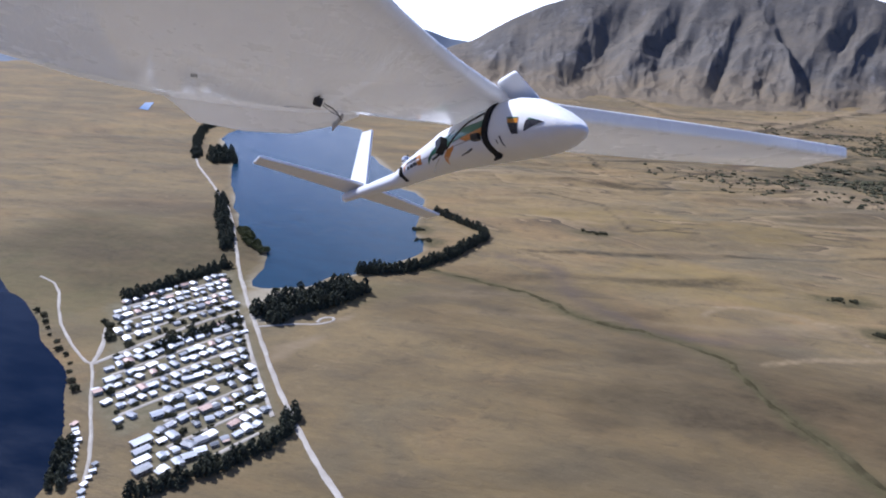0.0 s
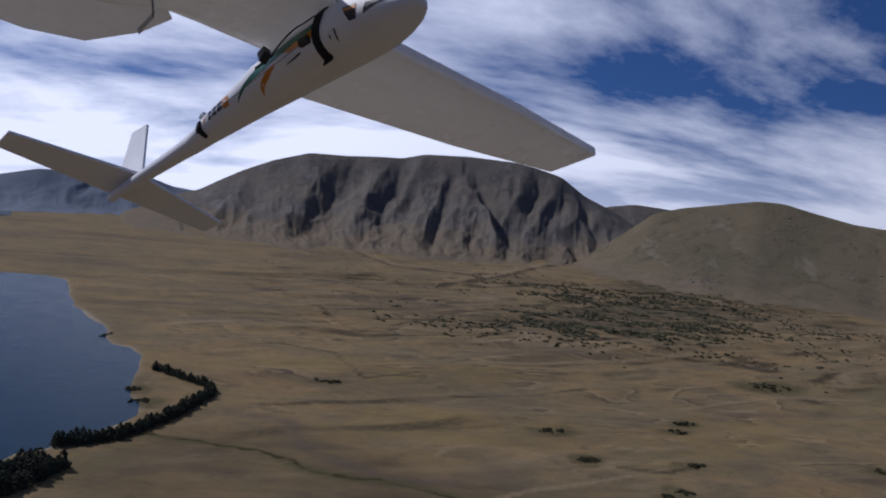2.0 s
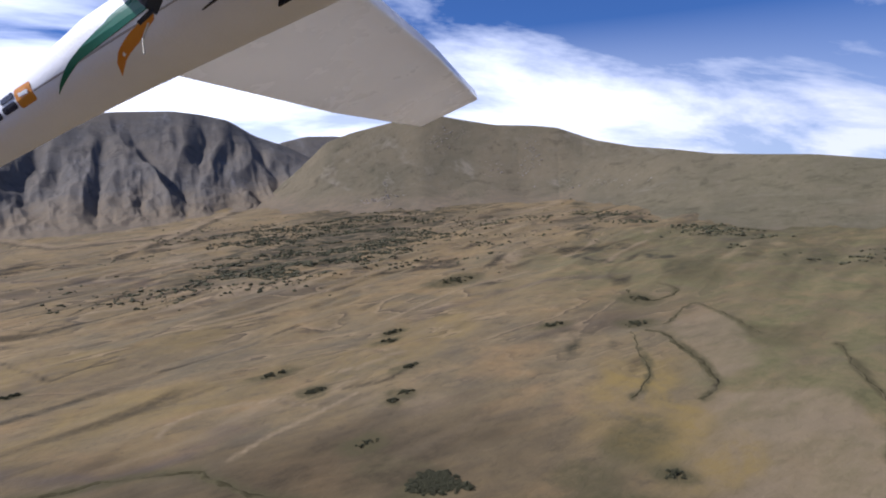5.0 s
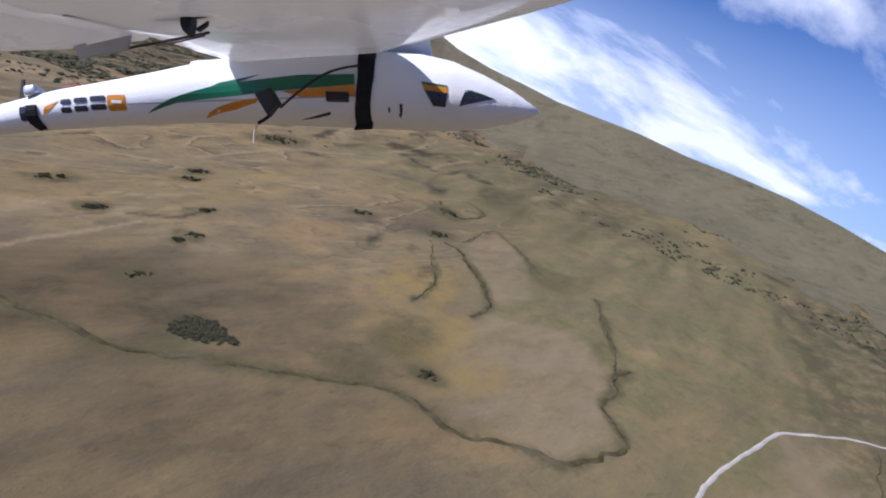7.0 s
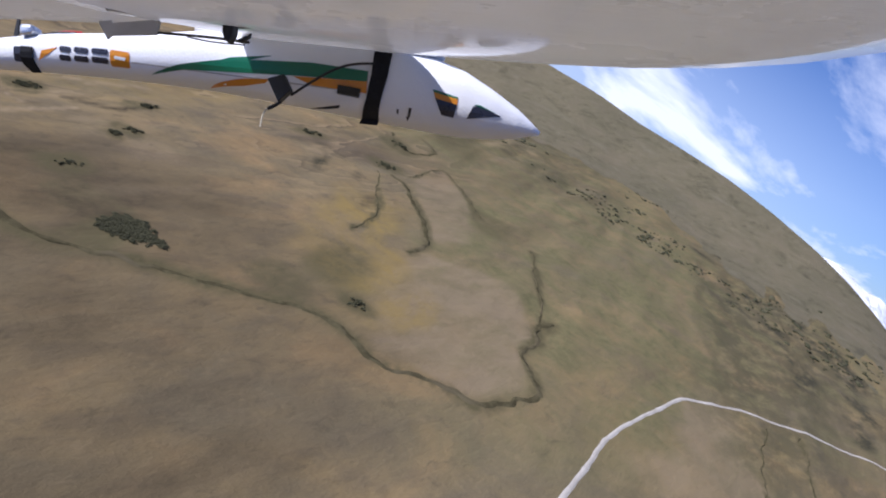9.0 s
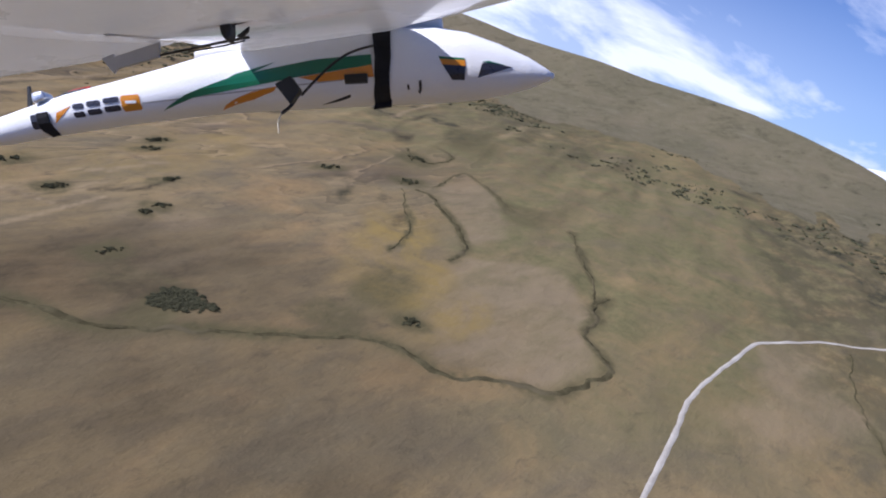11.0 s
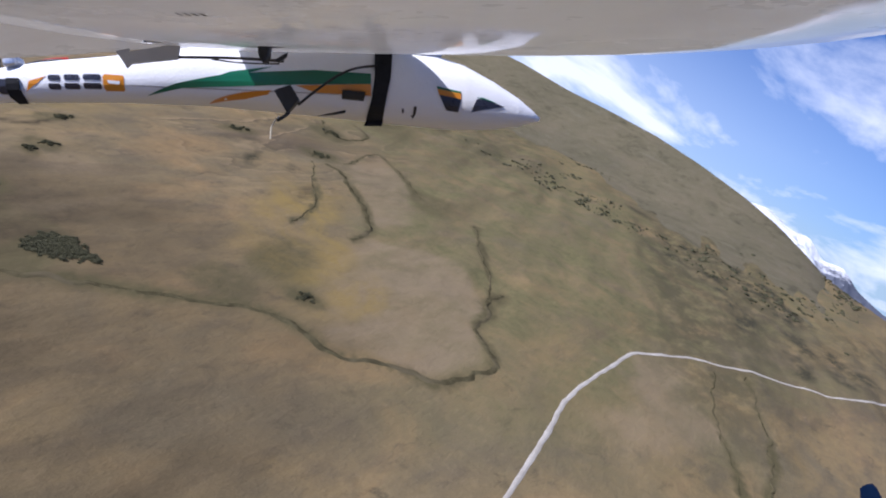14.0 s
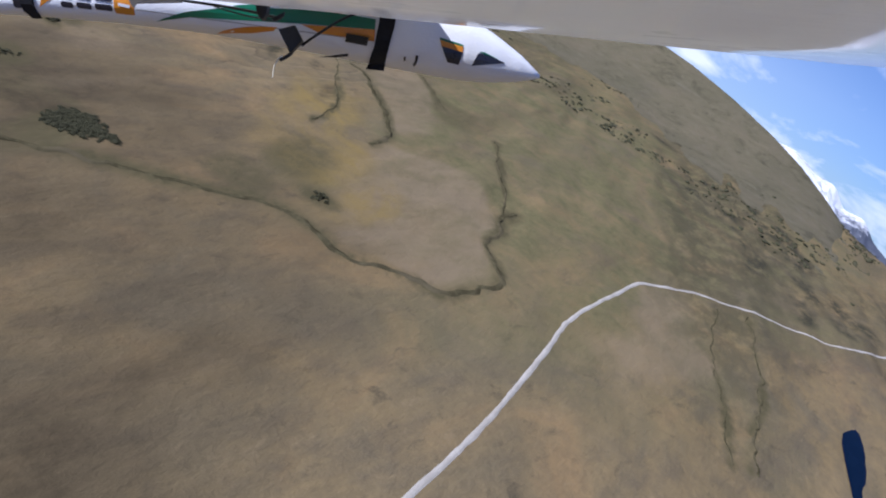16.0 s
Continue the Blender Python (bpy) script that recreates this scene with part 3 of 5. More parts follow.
def grid_mesh(name, gx, gy, gz, material, wrap=False):
    """A mesh from arrays of shape (rows, columns)."""
    rows, cols = gx.shape
    verts = np.stack([gx, gy, gz], -1).reshape(-1, 3)
    i = np.arange(rows * cols).reshape(rows, cols)
    faces = np.stack([i[:-1, :-1], i[:-1, 1:], i[1:, 1:], i[1:, :-1]], -1).reshape(-1, 4)
    me = bpy.data.meshes.new(name)
    me.from_pydata(verts.tolist(), [], faces.tolist())
    me.polygons.foreach_set("use_smooth", np.ones(len(me.polygons), bool))
    me.materials.append(material)
    return me


def near(x, y, cx, cy, rx, ry=None, turn=0.0):
    """A soft oval: 1 in its middle, 0 at its edge."""
    c, s = math.cos(radians(turn)), math.sin(radians(turn))
    dx, dy = x - cx, y - cy
    u, v = (dx * c + dy * s) / rx, (-dx * s + dy * c) / (ry or rx)
    return step(1 - np.hypot(u, v), 0.0, 0.5)


def sa_any(x, y):
    """Distance to the nearest shore or to the village."""
    return np.minimum.reduce([shore_distance(x, y, LAKE_A), shore_distance(x, y, LAKE_B), shore_distance(x, y, VILLAGE)])


def build_ground():
    xs = spaced(-4760, 4930, -1020, 1400, 6.5, 44.0)
    ys = spaced(-4850, 4830, -260, 2100, 6.5, 44.0)
    gx, gy = np.meshgrid(xs, ys)
    gz = relief(gx, gy)
    r = np.hypot(gx - 85, gy + 9)
    k = np.minimum(1.0, 4780 / np.maximum(r, 1))
    gx, gy = 85 + (gx - 85) * k, -9 + (gy + 9) * k
    me = grid_mesh("ground", gx, gy, gz, M["ground"])
    wob = fbm(gx / 150, gy / 120, 4, 51) - 0.5
    x, y = gx + 130 * wob, gy + 130 * (fbm(gx / 140, gy / 160, 4, 57) - 0.5)
    green = np.maximum.reduce([near(x, y, 1053, 330, 760, 380, 18), 0.75 * near(x, y, 1520, 330, 620, 620, 0), 0.8 * near(x, y, 965, 127, 500, 200, -15), near(x, y, 807, 364, 230, 120, 60), 0.8 * near(x, y, 834, 202, 240, 90, 10), near(x, y, 327, 414, 60, 24, 60), 0.8 * near(x, y, 498, 336, 55, 40, 30),
                               0.6 * near(x, y, -148, 565, 90, 40, 40), 0.85 * near(x, y, -420, 560, 260, 200), 0.7 * near(x, y, -283, 564, 60, 30, 60), 0.9 * near(x, y, 1290, 780, 620, 460), 0.7 * near(x, y, 969, -41, 260, 90, -30)])
    wash = fbm(gx / 50, gy / 45, 4, 101) - 0.5
    flats = [[(444, 245), (490, 178), (560, 170), (594, 186), (612, 212), (668, 236), (720, 290), (690, 340), (640, 372), (600, 376), (520, 330), (470, 290)], [(655, 388), (690, 425), (735, 500), (760, 545), (890, 585), (870, 530), (810, 440), (740, 390)]]
    wx, wy = gx + 26 * wob, gy + 26 * (fbm(gx / 40, gy / 40, 3, 59) - 0.5)
    pale = np.maximum.reduce([0.75 * step(26 * wash - shore_distance(wx, wy, flats[0]), -4, 10), 0.65 * step(26 * wash - shore_distance(wx, wy, flats[1]), -4, 10), 0.6 * near(x, y, 711, 56, 150, 40, 5), near(x, y, -133, 419, 22, 12, 60), near(x, y, -134, 483, 26, 8, 70)])
    yellow = np.maximum.reduce([near(wx, wy, 538, 366, 95, 55, 40), near(x, y, 507, 276, 70, 34, 20), near(x, y, 568, 447, 120, 60, 40), 0.5 * near(x, y, 506, 728, 200, 80, 20), 0.5 * near(x, y, 231, 735, 240, 60, 10), 0.5 * near(x, y, 137, 971, 300, 70, 10)])
    scrub = np.maximum.reduce([0.95 * near(x, y, 830, 1690, 430, 190, 38), near(x, y, 1315, 2200, 520, 420, 40), near(x, y, 696, 1496, 420, 150, 10), near(x, y, 2173, 2104, 500, 300, 40), 0.6 * near(x, y, 1477, 190, 1100, 160, 15), 0.4 * near(x, y, 1262, -100, 400, 90, -20), 0.4 * near(x, y, 1541, 876, 600, 300, 30)])
    moss = np.maximum.reduce([near(wx, wy, 327, 744, 44, 18, 25), near(wx, wy, 428, 339, 34, 40, 20), near(wx, wy, 308, 398, 60, 24, 20), near(wx, wy, 508, 355, 60, 34, 30), near(x, y, 1080, 741, 120, 60, 30), near(x, y, 820, 418, 60, 30, 40)])
    for cx, cy, n, rx, ry in CLUMPS:
        moss = np.maximum(moss, 1.3 * near(wx, wy, cx, cy, rx * 2.0, ry * 2.4))
    network = [[(1962, 434), (1836, 301), (1541, 151), (1319, 44), (1161, -31), (1053, -80)], [(1750, 190), (1450, 60), (1250, -40), (1120, -115)], [(331, 1392), (508, 1515), (596, 1411)], [(546, 1646), (789, 1897), (1243, 2473), (1291, 2227)], [(570, 1342), (649, 1253), (739, 1225)], [(670, 1574), (799, 1664), (986, 1764), (1332, 2013)], [(623, 1451), (875, 1580), (1160, 1725), (1313, 1846)], [(714, 1688), (999, 1882), (1198, 2047)], [(1682, 411), (1499, 265), (1274, 123), (1103, 30)], [(1516, 365), (1338, 225), (1147, 88)], [(2247, 2389), (1758, 1707), (1016, 908)], [(1188, 1104), (1169, 916), (1066, 724)], [(636, 551), (679, 602), (690, 565), (662, 532)]]
    for run in network:
        wide = 34 if abs(run[0][0]) > 800 or run[0][1] > 800 else 15
        at = (x, y) if wide > 20 else (wx, wy)
        scrub = np.maximum(scrub, step(wide + 90 * wash * wide / 34 - line_distance(*at, run), 0, wide))
    sa = shore_distance(gx, gy, LAKE_A)
    for pts, width in STREAMS.values():
        moss = np.maximum(moss, 1.5 * step(width * 0.95 + 16 * wash - line_distance(gx + 8 * wob, gy - 8 * wob, pts), 0, width * 0.9))
        green = np.maximum(green, 0.4 * step(width * 1.9 - line_distance(gx + 14 * wob, gy - 14 * wob, pts), 0, width))
    sand = step(9 - sa, 0, 7) * step(sa, -14, -4) * (0.25 + 0.75 * step(fbm(gx / 90, gy / 90, 3, 71), 0.4, 0.6))
    sand = np.maximum(sand, near(gx, gy, -231, 545, 26, 70, -30) * 0.9)
    sand = np.maximum(sand, near(gx, gy, -204, 501, 40, 22, 30) * 0.9)
    sand = np.maximum(sand, 1.4 * near(x, y, 1369, 2417, 46, 60, 0))
    yard = step(12 - shore_distance(gx, gy, VILLAGE), 0, 12)
    one = np.ones_like(gx)
    a, b = gx * 0.94 + gy * 0.34, -gx * 0.34 + gy * 0.94
    bend = 60 * (fbm(gx / 240, gy / 240, 3, 81) - 0.5)
    far = step(np.hypot(gx - 85, gy + 9), 450, 900) * step(sa_any(gx, gy), 20, 90)
    far = far * step(gx, -330, -140)
    # scarp and rim lines: the plain's relief put into dark and pale colour
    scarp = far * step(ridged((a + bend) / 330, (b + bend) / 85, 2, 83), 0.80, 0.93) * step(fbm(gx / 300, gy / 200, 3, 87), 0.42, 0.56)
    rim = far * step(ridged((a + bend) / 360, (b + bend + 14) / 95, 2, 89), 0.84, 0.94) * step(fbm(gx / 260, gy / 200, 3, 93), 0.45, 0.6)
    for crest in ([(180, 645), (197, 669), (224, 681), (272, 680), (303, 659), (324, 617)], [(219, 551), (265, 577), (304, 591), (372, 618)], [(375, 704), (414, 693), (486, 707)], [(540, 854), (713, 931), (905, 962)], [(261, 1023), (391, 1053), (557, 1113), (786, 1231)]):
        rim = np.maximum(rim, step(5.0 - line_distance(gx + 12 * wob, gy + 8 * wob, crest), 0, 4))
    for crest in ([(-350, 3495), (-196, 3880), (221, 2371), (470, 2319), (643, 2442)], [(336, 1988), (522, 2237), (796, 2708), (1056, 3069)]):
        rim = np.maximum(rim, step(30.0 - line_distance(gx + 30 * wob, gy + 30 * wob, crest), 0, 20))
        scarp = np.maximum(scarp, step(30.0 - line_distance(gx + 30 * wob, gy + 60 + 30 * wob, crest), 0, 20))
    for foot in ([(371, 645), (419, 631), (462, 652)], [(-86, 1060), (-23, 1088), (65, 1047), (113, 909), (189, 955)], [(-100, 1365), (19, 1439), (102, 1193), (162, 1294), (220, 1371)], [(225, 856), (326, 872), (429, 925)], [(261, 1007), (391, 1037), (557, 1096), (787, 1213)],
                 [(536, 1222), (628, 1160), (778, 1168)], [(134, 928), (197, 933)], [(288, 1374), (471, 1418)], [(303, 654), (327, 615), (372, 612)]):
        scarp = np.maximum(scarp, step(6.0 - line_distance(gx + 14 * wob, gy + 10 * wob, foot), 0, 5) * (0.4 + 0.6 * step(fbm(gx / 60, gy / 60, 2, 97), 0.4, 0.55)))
    thicket = [[(322, 424), (336, 428), (342, 419), (345, 387), (326, 397), (316, 409)], [(470, 303), (480, 307), (485, 296), (476, 292)], [(744, 580), (764, 594), (776, 572), (752, 562)]]
    for patch in thicket:
        scarp = np.maximum(scarp, step(-shore_distance(gx + 9 * wob, gy + 9 * wash, patch), -5, 4))
    dusk = np.maximum.reduce([0.8 * step(22 - line_distance(x, y, [(-47, 742), (25, 733), (97, 597), (172, 593), (231, 624)]), 0, 24), 0.7 * step(28 - line_distance(x, y, [(-251, 1517), (43, 1861), (336, 1468)]), 0, 30), 0.7 * step(26 - line_distance(x, y, [(565, 799), (743, 844), (911, 822)]), 0, 30)])
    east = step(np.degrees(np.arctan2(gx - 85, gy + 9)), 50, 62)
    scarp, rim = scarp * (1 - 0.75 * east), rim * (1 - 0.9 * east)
    # where the painted terrace edges show
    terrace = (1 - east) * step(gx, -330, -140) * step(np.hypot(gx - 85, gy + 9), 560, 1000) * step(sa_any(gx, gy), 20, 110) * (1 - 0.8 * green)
    # Dark olive field in the west; the other ovals put corner vignetting into colour.
    vignette_and_olive = (1 - step(np.degrees(np.arctan2(gx - 85, gy + 9)), 40, 72)) * np.maximum.reduce([near(x, y, 210, 159, 420, 560, -12), near(x, y, 309, 305, 260, 330, 0), 0.8 * near(x, y, 12, 589, 190, 150, 0), 0.75 * near(x, y, -428, 610, 330, 200, 60)]) * (0.55 + 0.45 * step(fbm(gx / 170, gy / 120, 4, 63), 0.35, 0.6))
    for label, layers in (("cover_c", (vignette_and_olive, scarp, rim, one)), ("cover_d", (terrace, dusk, moss, one)), ("cover", (green, pale, yellow, one)), ("cover_b", (scrub, sand, yard, one))):
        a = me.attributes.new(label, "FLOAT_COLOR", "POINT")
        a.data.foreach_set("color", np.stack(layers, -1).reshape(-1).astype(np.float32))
    return tagged(new("ground", me), "wide valley floor of dry tan tussock grass with green patches", "ground", kind="structure")


ground = build_ground()


def flat_sheet(name, outline, z, material, label, category, grow=14.0):
    cx, cy = sum(p[0] for p in outline) / len(outline), sum(p[1] for p in outline) / len(outline)
    bm = bmesh.new()
    vs = []
    for px, py in outline:
        n = math.hypot(px - cx, py - cy)
        vs.append(bm.verts.new((px + (px - cx) / n * grow, py + (py - cy) / n * grow, z)))
    bm.faces.new(vs)
    bmesh.ops.triangulate(bm, faces=bm.faces)
    me = bpy.data.meshes.new(name)
    bm.to_mesh(me)
    bm.free()
    me.materials.append(material)
    if me.polygons[0].normal.z < 0:
        me.flip_normals()
    return tagged(new(name, me), label, category, kind="structure")


flat_sheet("lake", LAKE_A, -0.05, M["lake"], "deep blue lake with a pale shoreline and tree belts", "lake")
flat_sheet("lake", LAKE_B, -0.05, M["dark_lake"], "large dark blue lake beside the holiday village", "lake")
flat_sheet("pond", POND, 0.1, M["dark_lake"], "small narrow blue pond in the grass", "pond", 2.0)
for t in TARNS:
    flat_sheet("tarn", t, 1.6, M["calm"], "small distant tarn shining in the valley", "pond", 10.0)


def ribbon(name, pts, width, lift, material, label, category, ragged=0.0, seed=0, rounds=2, wiggle=0.0):
    """A strip of ground cover that follows the terrain."""
    line = along(smooth_line(pts, False, rounds), 4.0)
    px = np.array([p[0] for p in line])
    py = np.array([p[1] for p in line])
    h = np.unwrap(np.array([p[2] for p in line]))
    h = np.convolve(np.pad(h, 3, mode="edge"), np.ones(7) / 7, "valid")
    if wiggle:
        k = np.arange(len(line)) * 4.0
        off = wiggle * ((fbm(k / 34, k * 0 + seed, 2, seed + 40) - 0.5) * 2 + (fbm(k / 13, k * 0 + seed, 2, seed + 41) - 0.5))
        px, py = px - np.sin(h) * off, py + np.cos(h) * off
    cols = []
    for u in (-0.5, -0.28, 0.0, 0.28, 0.5):
        w = width * u * (1 + ragged * (np.array([fbm(np.array(i * 0.37), np.array(u * 3.0 + seed), 3, seed) for i in range(len(line))]) - 0.5) * 2)
        x, y = px - np.sin(h) * w, py + np.cos(h) * w
        drop = lift * (1 - abs(u)) if abs(u) < 0.45 else -0.3
        cols.append((x, y, relief(x, y) + drop))
    gx, gy, gz = (np.stack([c[k] for c in cols], 1) for k in range(3))
    me = grid_mesh(name, gx, gy, gz, material)
    if me.polygons[0].normal.z < 0:
        me.flip_normals()
    return tagged(new(name, me), label, category, kind="structure")


for n, (k, (pts, width)) in enumerate(ROADS.items()):
    ribbon("road", pts, width, 0.45, M["road"], "pale grey gravel road across the dry grass", "road", 0.5, n, 1)
for n, (k, (pts, width)) in enumerate(STREAMS.items()):
    ribbon("stream_bed", pts, width * 0.78, 0.42, M["stream"], "winding stream gully choked with dark green growth", "stream", 1.3, n + 20, 1, 6.0)


# ------------------------------------------------------------------ mountains
def mountain(name, crest, base, top, back, material, label, gullies=(), rough=20.0, spur=300.0, seed=0, steps=90, fine=0.09, notch=0.0, ribs=1.0, rear=0.6, waver=220.0):
    """A range seen round the aircraft. crest: bearing and height angle in degrees; base, top, back: distances of foot, crest and rear.
    gullies: bearing at the crest and at the foot, depth, widths of the two walls in degrees, lower and upper end."""
    az = np.arange(crest[0][0], crest[-1][0] + fine, fine)
    el = np.interp(az, [c[0] for c in crest], [c[1] for c in crest])
    k = np.hanning(max(9, int(1.4 / fine)))
    half = len(k) // 2
    el = np.convolve(np.pad(el, (half, len(k) - 1 - half), mode="edge"), k / k.sum(), "valid")
    bd = np.interp(az, [c[0] for c in base], [c[1] for c in base])
    td = np.interp(az, [c[0] for c in top], [c[1] for c in top])
    low = fall(85 + td * np.sin(np.radians(az)), -9 + td * np.cos(np.radians(az)))
    peak = np.maximum(260 + td * np.tan(np.radians(el)) - low, 2.0)
    s = np.linspace(0, 1, steps)[None, :]
    a = az[:, None]
    foot = bd[:, None] + waver * (fbm(a * 0.35, a * 0 + seed, 2, seed) - 0.5)
    rise = np.clip(s / 0.78, 0, 1)
    dist = np.where(s < 0.78, foot + (td[:, None] - foot) * rise, td[:, None] + (back - td[:, None]) * (s - 0.78) / 0.22)
    gx, gy = 85 + dist * np.sin(np.radians(a)), -9 + dist * np.cos(np.radians(a))
    body = 0.70 * rise ** 2.3 + 0.30 * step(rise, 0.05, 1.04) / step(1.0, 0.05, 1.04)
    u, v = np.radians(a) * td[:, None], dist - foot
    z = peak[:, None] * body
    mid = np.sin(np.pi * np.clip(rise, 0, 1)) ** 0.8
    size = np.minimum(1.0, peak[:, None] / 260.0)
    z = z + rough * size * mid * (1.7 * (fbm(u / spur + 0.25 * v / spur, v / (1.7 * spur), 3, seed + 11) - 0.5) + ribs * (ridged(u / (0.45 * spur), v / (0.9 * spur), 3, seed + 13) - 0.55))
    bent = a + 1.9 * (fbm(a * 0.33, rise * 3.6, 3, seed + 5) - 0.5) + 0.5 * (fbm(a * 1.3, rise * 9.0, 3, seed + 6) - 0.5)
    for g_top, g_foot, depth, left, right, lo, hi in gullies:
        axis = g_foot + (g_top - g_foot) * rise
        d = bent - axis
        widen = 0.55 + 0.6 * mid
        wall = np.where(d < 0, 1 + d / (left * widen), 1 - d / (right * widen))
        wall = np.clip(wall, 0, 1)
        wall = 0.55 * wall + 0.45 * wall * wall * (3 - 2 * wall)
        z = z - 0.56 * depth * size * wall * step(rise, lo - 0.05, lo + 0.42) * step(-rise, -hi - 0.1, -hi + 0.22)
    if notch:
        toe = step(rise, 0.03, 0.2) * step(-rise, -0.75, -0.3)
        z = z - notch * size * toe * step(ridged(bent * 0.55 + rise * 0.8, rise * 2.2, 3, seed + 21), 0.55, 0.95)
    z = np.where(s > 0.78, peak[:, None] * (1 - rear * (s - 0.78) / 0.22) + 0 * a, z)
    edge = step(np.minimum(az - az[0], az[-1] - az), 0, 1.2)[:, None]
    z = z * edge - 6 * (1 - step(rise, 0, 0.06)) - 14 * (1 - edge) + fall(gx, gy)
    me = grid_mesh(name, gx, gy, z, material)
    if me.polygons[len(me.polygons) // 2].normal.z < 0:
        me.flip_normals()
    return tagged(new(name, me), label, "mountain")


GULLIES = [(-12.5, -14.2, 26, 1.5, 2.0, 0.1, 0.8), (-8.2, -11.0, 34, 1.6, 2.4, 0.1, 0.85), (-5.0, -8.3, 26, 1.0, 1.6, 0.1, 0.6), (-0.9, -6.0, 118, 1.9, 3.2, 0.15, 0.96),
           (3.3, 0.0, 108, 1.6, 2.2, 0.15, 0.95), (5.3, 1.8, 78, 1.1, 1.8, 0.2, 0.92), (7.3, 5.8, 62, 0.8, 1.3, 0.12, 0.86), (4.6, 3.6, 34, 0.6, 0.9, 0.06, 0.5), (9.6, 9.0, 40, 0.6, 0.9, 0.06, 0.62), (8.4, 16.6, 92, 1.2, 2.4, 0.08, 0.95),
           (11.0, 13.4, 44, 0.7, 1.0, 0.06, 0.66), (14.9, 13.4, 92, 1.5, 1.6, 0.3, 0.96), (17.1, 14.8, 62, 1.0, 1.2, 0.2, 0.9), (18.3, 22.4, 52, 0.8, 1.1, 0.08, 0.9), (16.6, 18.4, 40, 0.6, 0.8, 0.06, 0.6), (20.0, 24.0, 34, 0.6, 0.9, 0.06, 0.8)]
mountain("mountain", [(-19, -3.8), (-16, -2.6), (-14.5, -1.8), (-12.8, -1.3), (-11.3, -0.4), (-9.6, 0.55), (-7.3, 1.6), (-4.4, 2.5), (-1.5, 2.55), (1.3, 2.75), (3.2, 2.8), (5, 3.3), (8.7, 3.45), (12.6, 3.3), (14.5, 2.95), (16.5, 2.4), (18.5, 1.0), (20.7, 0.1), (23, -1.2), (26, -3.0), (30, -5.0)],
         [(-19, 3200), (-12, 2900), (-6, 2650), (5, 2600), (15, 2850), (30, 2950)], [(-19, 4000), (0, 4050), (15, 4050), (30, 4050)], 4500, M["mountain"],
         "high brown mountain cut by deep shadowed gullies", GULLIES, 46.0, 330.0, 4, 120, 0.06, 9.0)
mountain("hill", [(15, -5.4), (19, -3.9), (22, -1.6), (24, 0.1), (26, 0.75), (28.9, 1.3), (31.5, 1.8), (33.3, 1.75), (35.5, 1.2), (38, 0.65), (41, 0.4), (43, 0.1), (46, -1.1), (49, -1.8), (52, -2.2), (55, -2.7), (58, -2.9), (62, -3.1), (66, -3.6), (70, -3.8), (74, -4.1), (78, -4.7), (82, -5.5), (85, -6.3), (88, -7.4), (90, -8.3), (92, -9.6)],
         [(15, 2900), (22, 2600), (28, 2430), (43, 2450), (49, 2100), (55, 1750), (62, 1600), (75, 1450), (85, 1300), (92, 1200)], [(15, 3500), (32, 3100), (45, 2900), (60, 2450), (75, 2150), (85, 1900), (92, 1700)], 3900, M["hill"],
         "broad smooth tawny hill rising from the plain", (), 2.5, 420.0, 14, 100, ribs=0.0, rear=1.0, waver=50.0)
mountain("ridge", [(15, -2.0), (18.5, -0.2), (20.5, 0.4), (22.5, 0.75), (24.9, 0.6), (27, 0.3), (30, -1.0), (34, -3)], [(15, 3800), (34, 3800)], [(15, 4350), (34, 4350)], 4650, M["mountain"],
         "distant pale ridge behind the saddle", (), 24.0, 260.0, 31)
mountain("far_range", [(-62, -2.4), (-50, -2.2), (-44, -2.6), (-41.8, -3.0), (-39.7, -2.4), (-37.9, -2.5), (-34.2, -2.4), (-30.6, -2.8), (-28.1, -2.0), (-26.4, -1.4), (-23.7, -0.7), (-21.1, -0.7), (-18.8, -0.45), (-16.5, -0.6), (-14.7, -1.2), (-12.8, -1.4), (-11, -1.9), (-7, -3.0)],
         [(-62, 3700), (-7, 3850)], [(-62, 4500), (-7, 4500)], 4780, M["far_hill"], "hills tinted hazy blue-grey along the far side of the valley",
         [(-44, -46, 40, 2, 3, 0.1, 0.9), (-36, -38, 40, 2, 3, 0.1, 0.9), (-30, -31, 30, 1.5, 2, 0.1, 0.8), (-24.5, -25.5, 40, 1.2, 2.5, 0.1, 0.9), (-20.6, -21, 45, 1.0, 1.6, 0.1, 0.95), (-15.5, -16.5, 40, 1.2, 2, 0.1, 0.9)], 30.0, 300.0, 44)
mountain("snowy_range", [(78, -6.5), (82, -5.7), (84, -5.5), (86, -6.2), (87.5, -6.1), (89, -7.2), (90.5, -7.0), (92, -8.0), (94, -8.6), (97, -9.0), (102, -9.2), (110, -8.8), (126, -8.0)],
         [(78, 4000), (126, 4000)], [(78, 4550), (126, 4550)], 4790, M["snow_range"], "distant blue mountains with snow on their tops", (), 70.0, 200.0, 58)
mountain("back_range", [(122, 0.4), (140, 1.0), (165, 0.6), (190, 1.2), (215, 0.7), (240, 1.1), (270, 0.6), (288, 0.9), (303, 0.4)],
         [(122, 4000), (303, 4050)], [(122, 4500), (303, 4500)], 4790, M["far_hill"], "low hills with a haze tint that close the valley", (), 60.0, 400.0, 71, 40, 0.4)


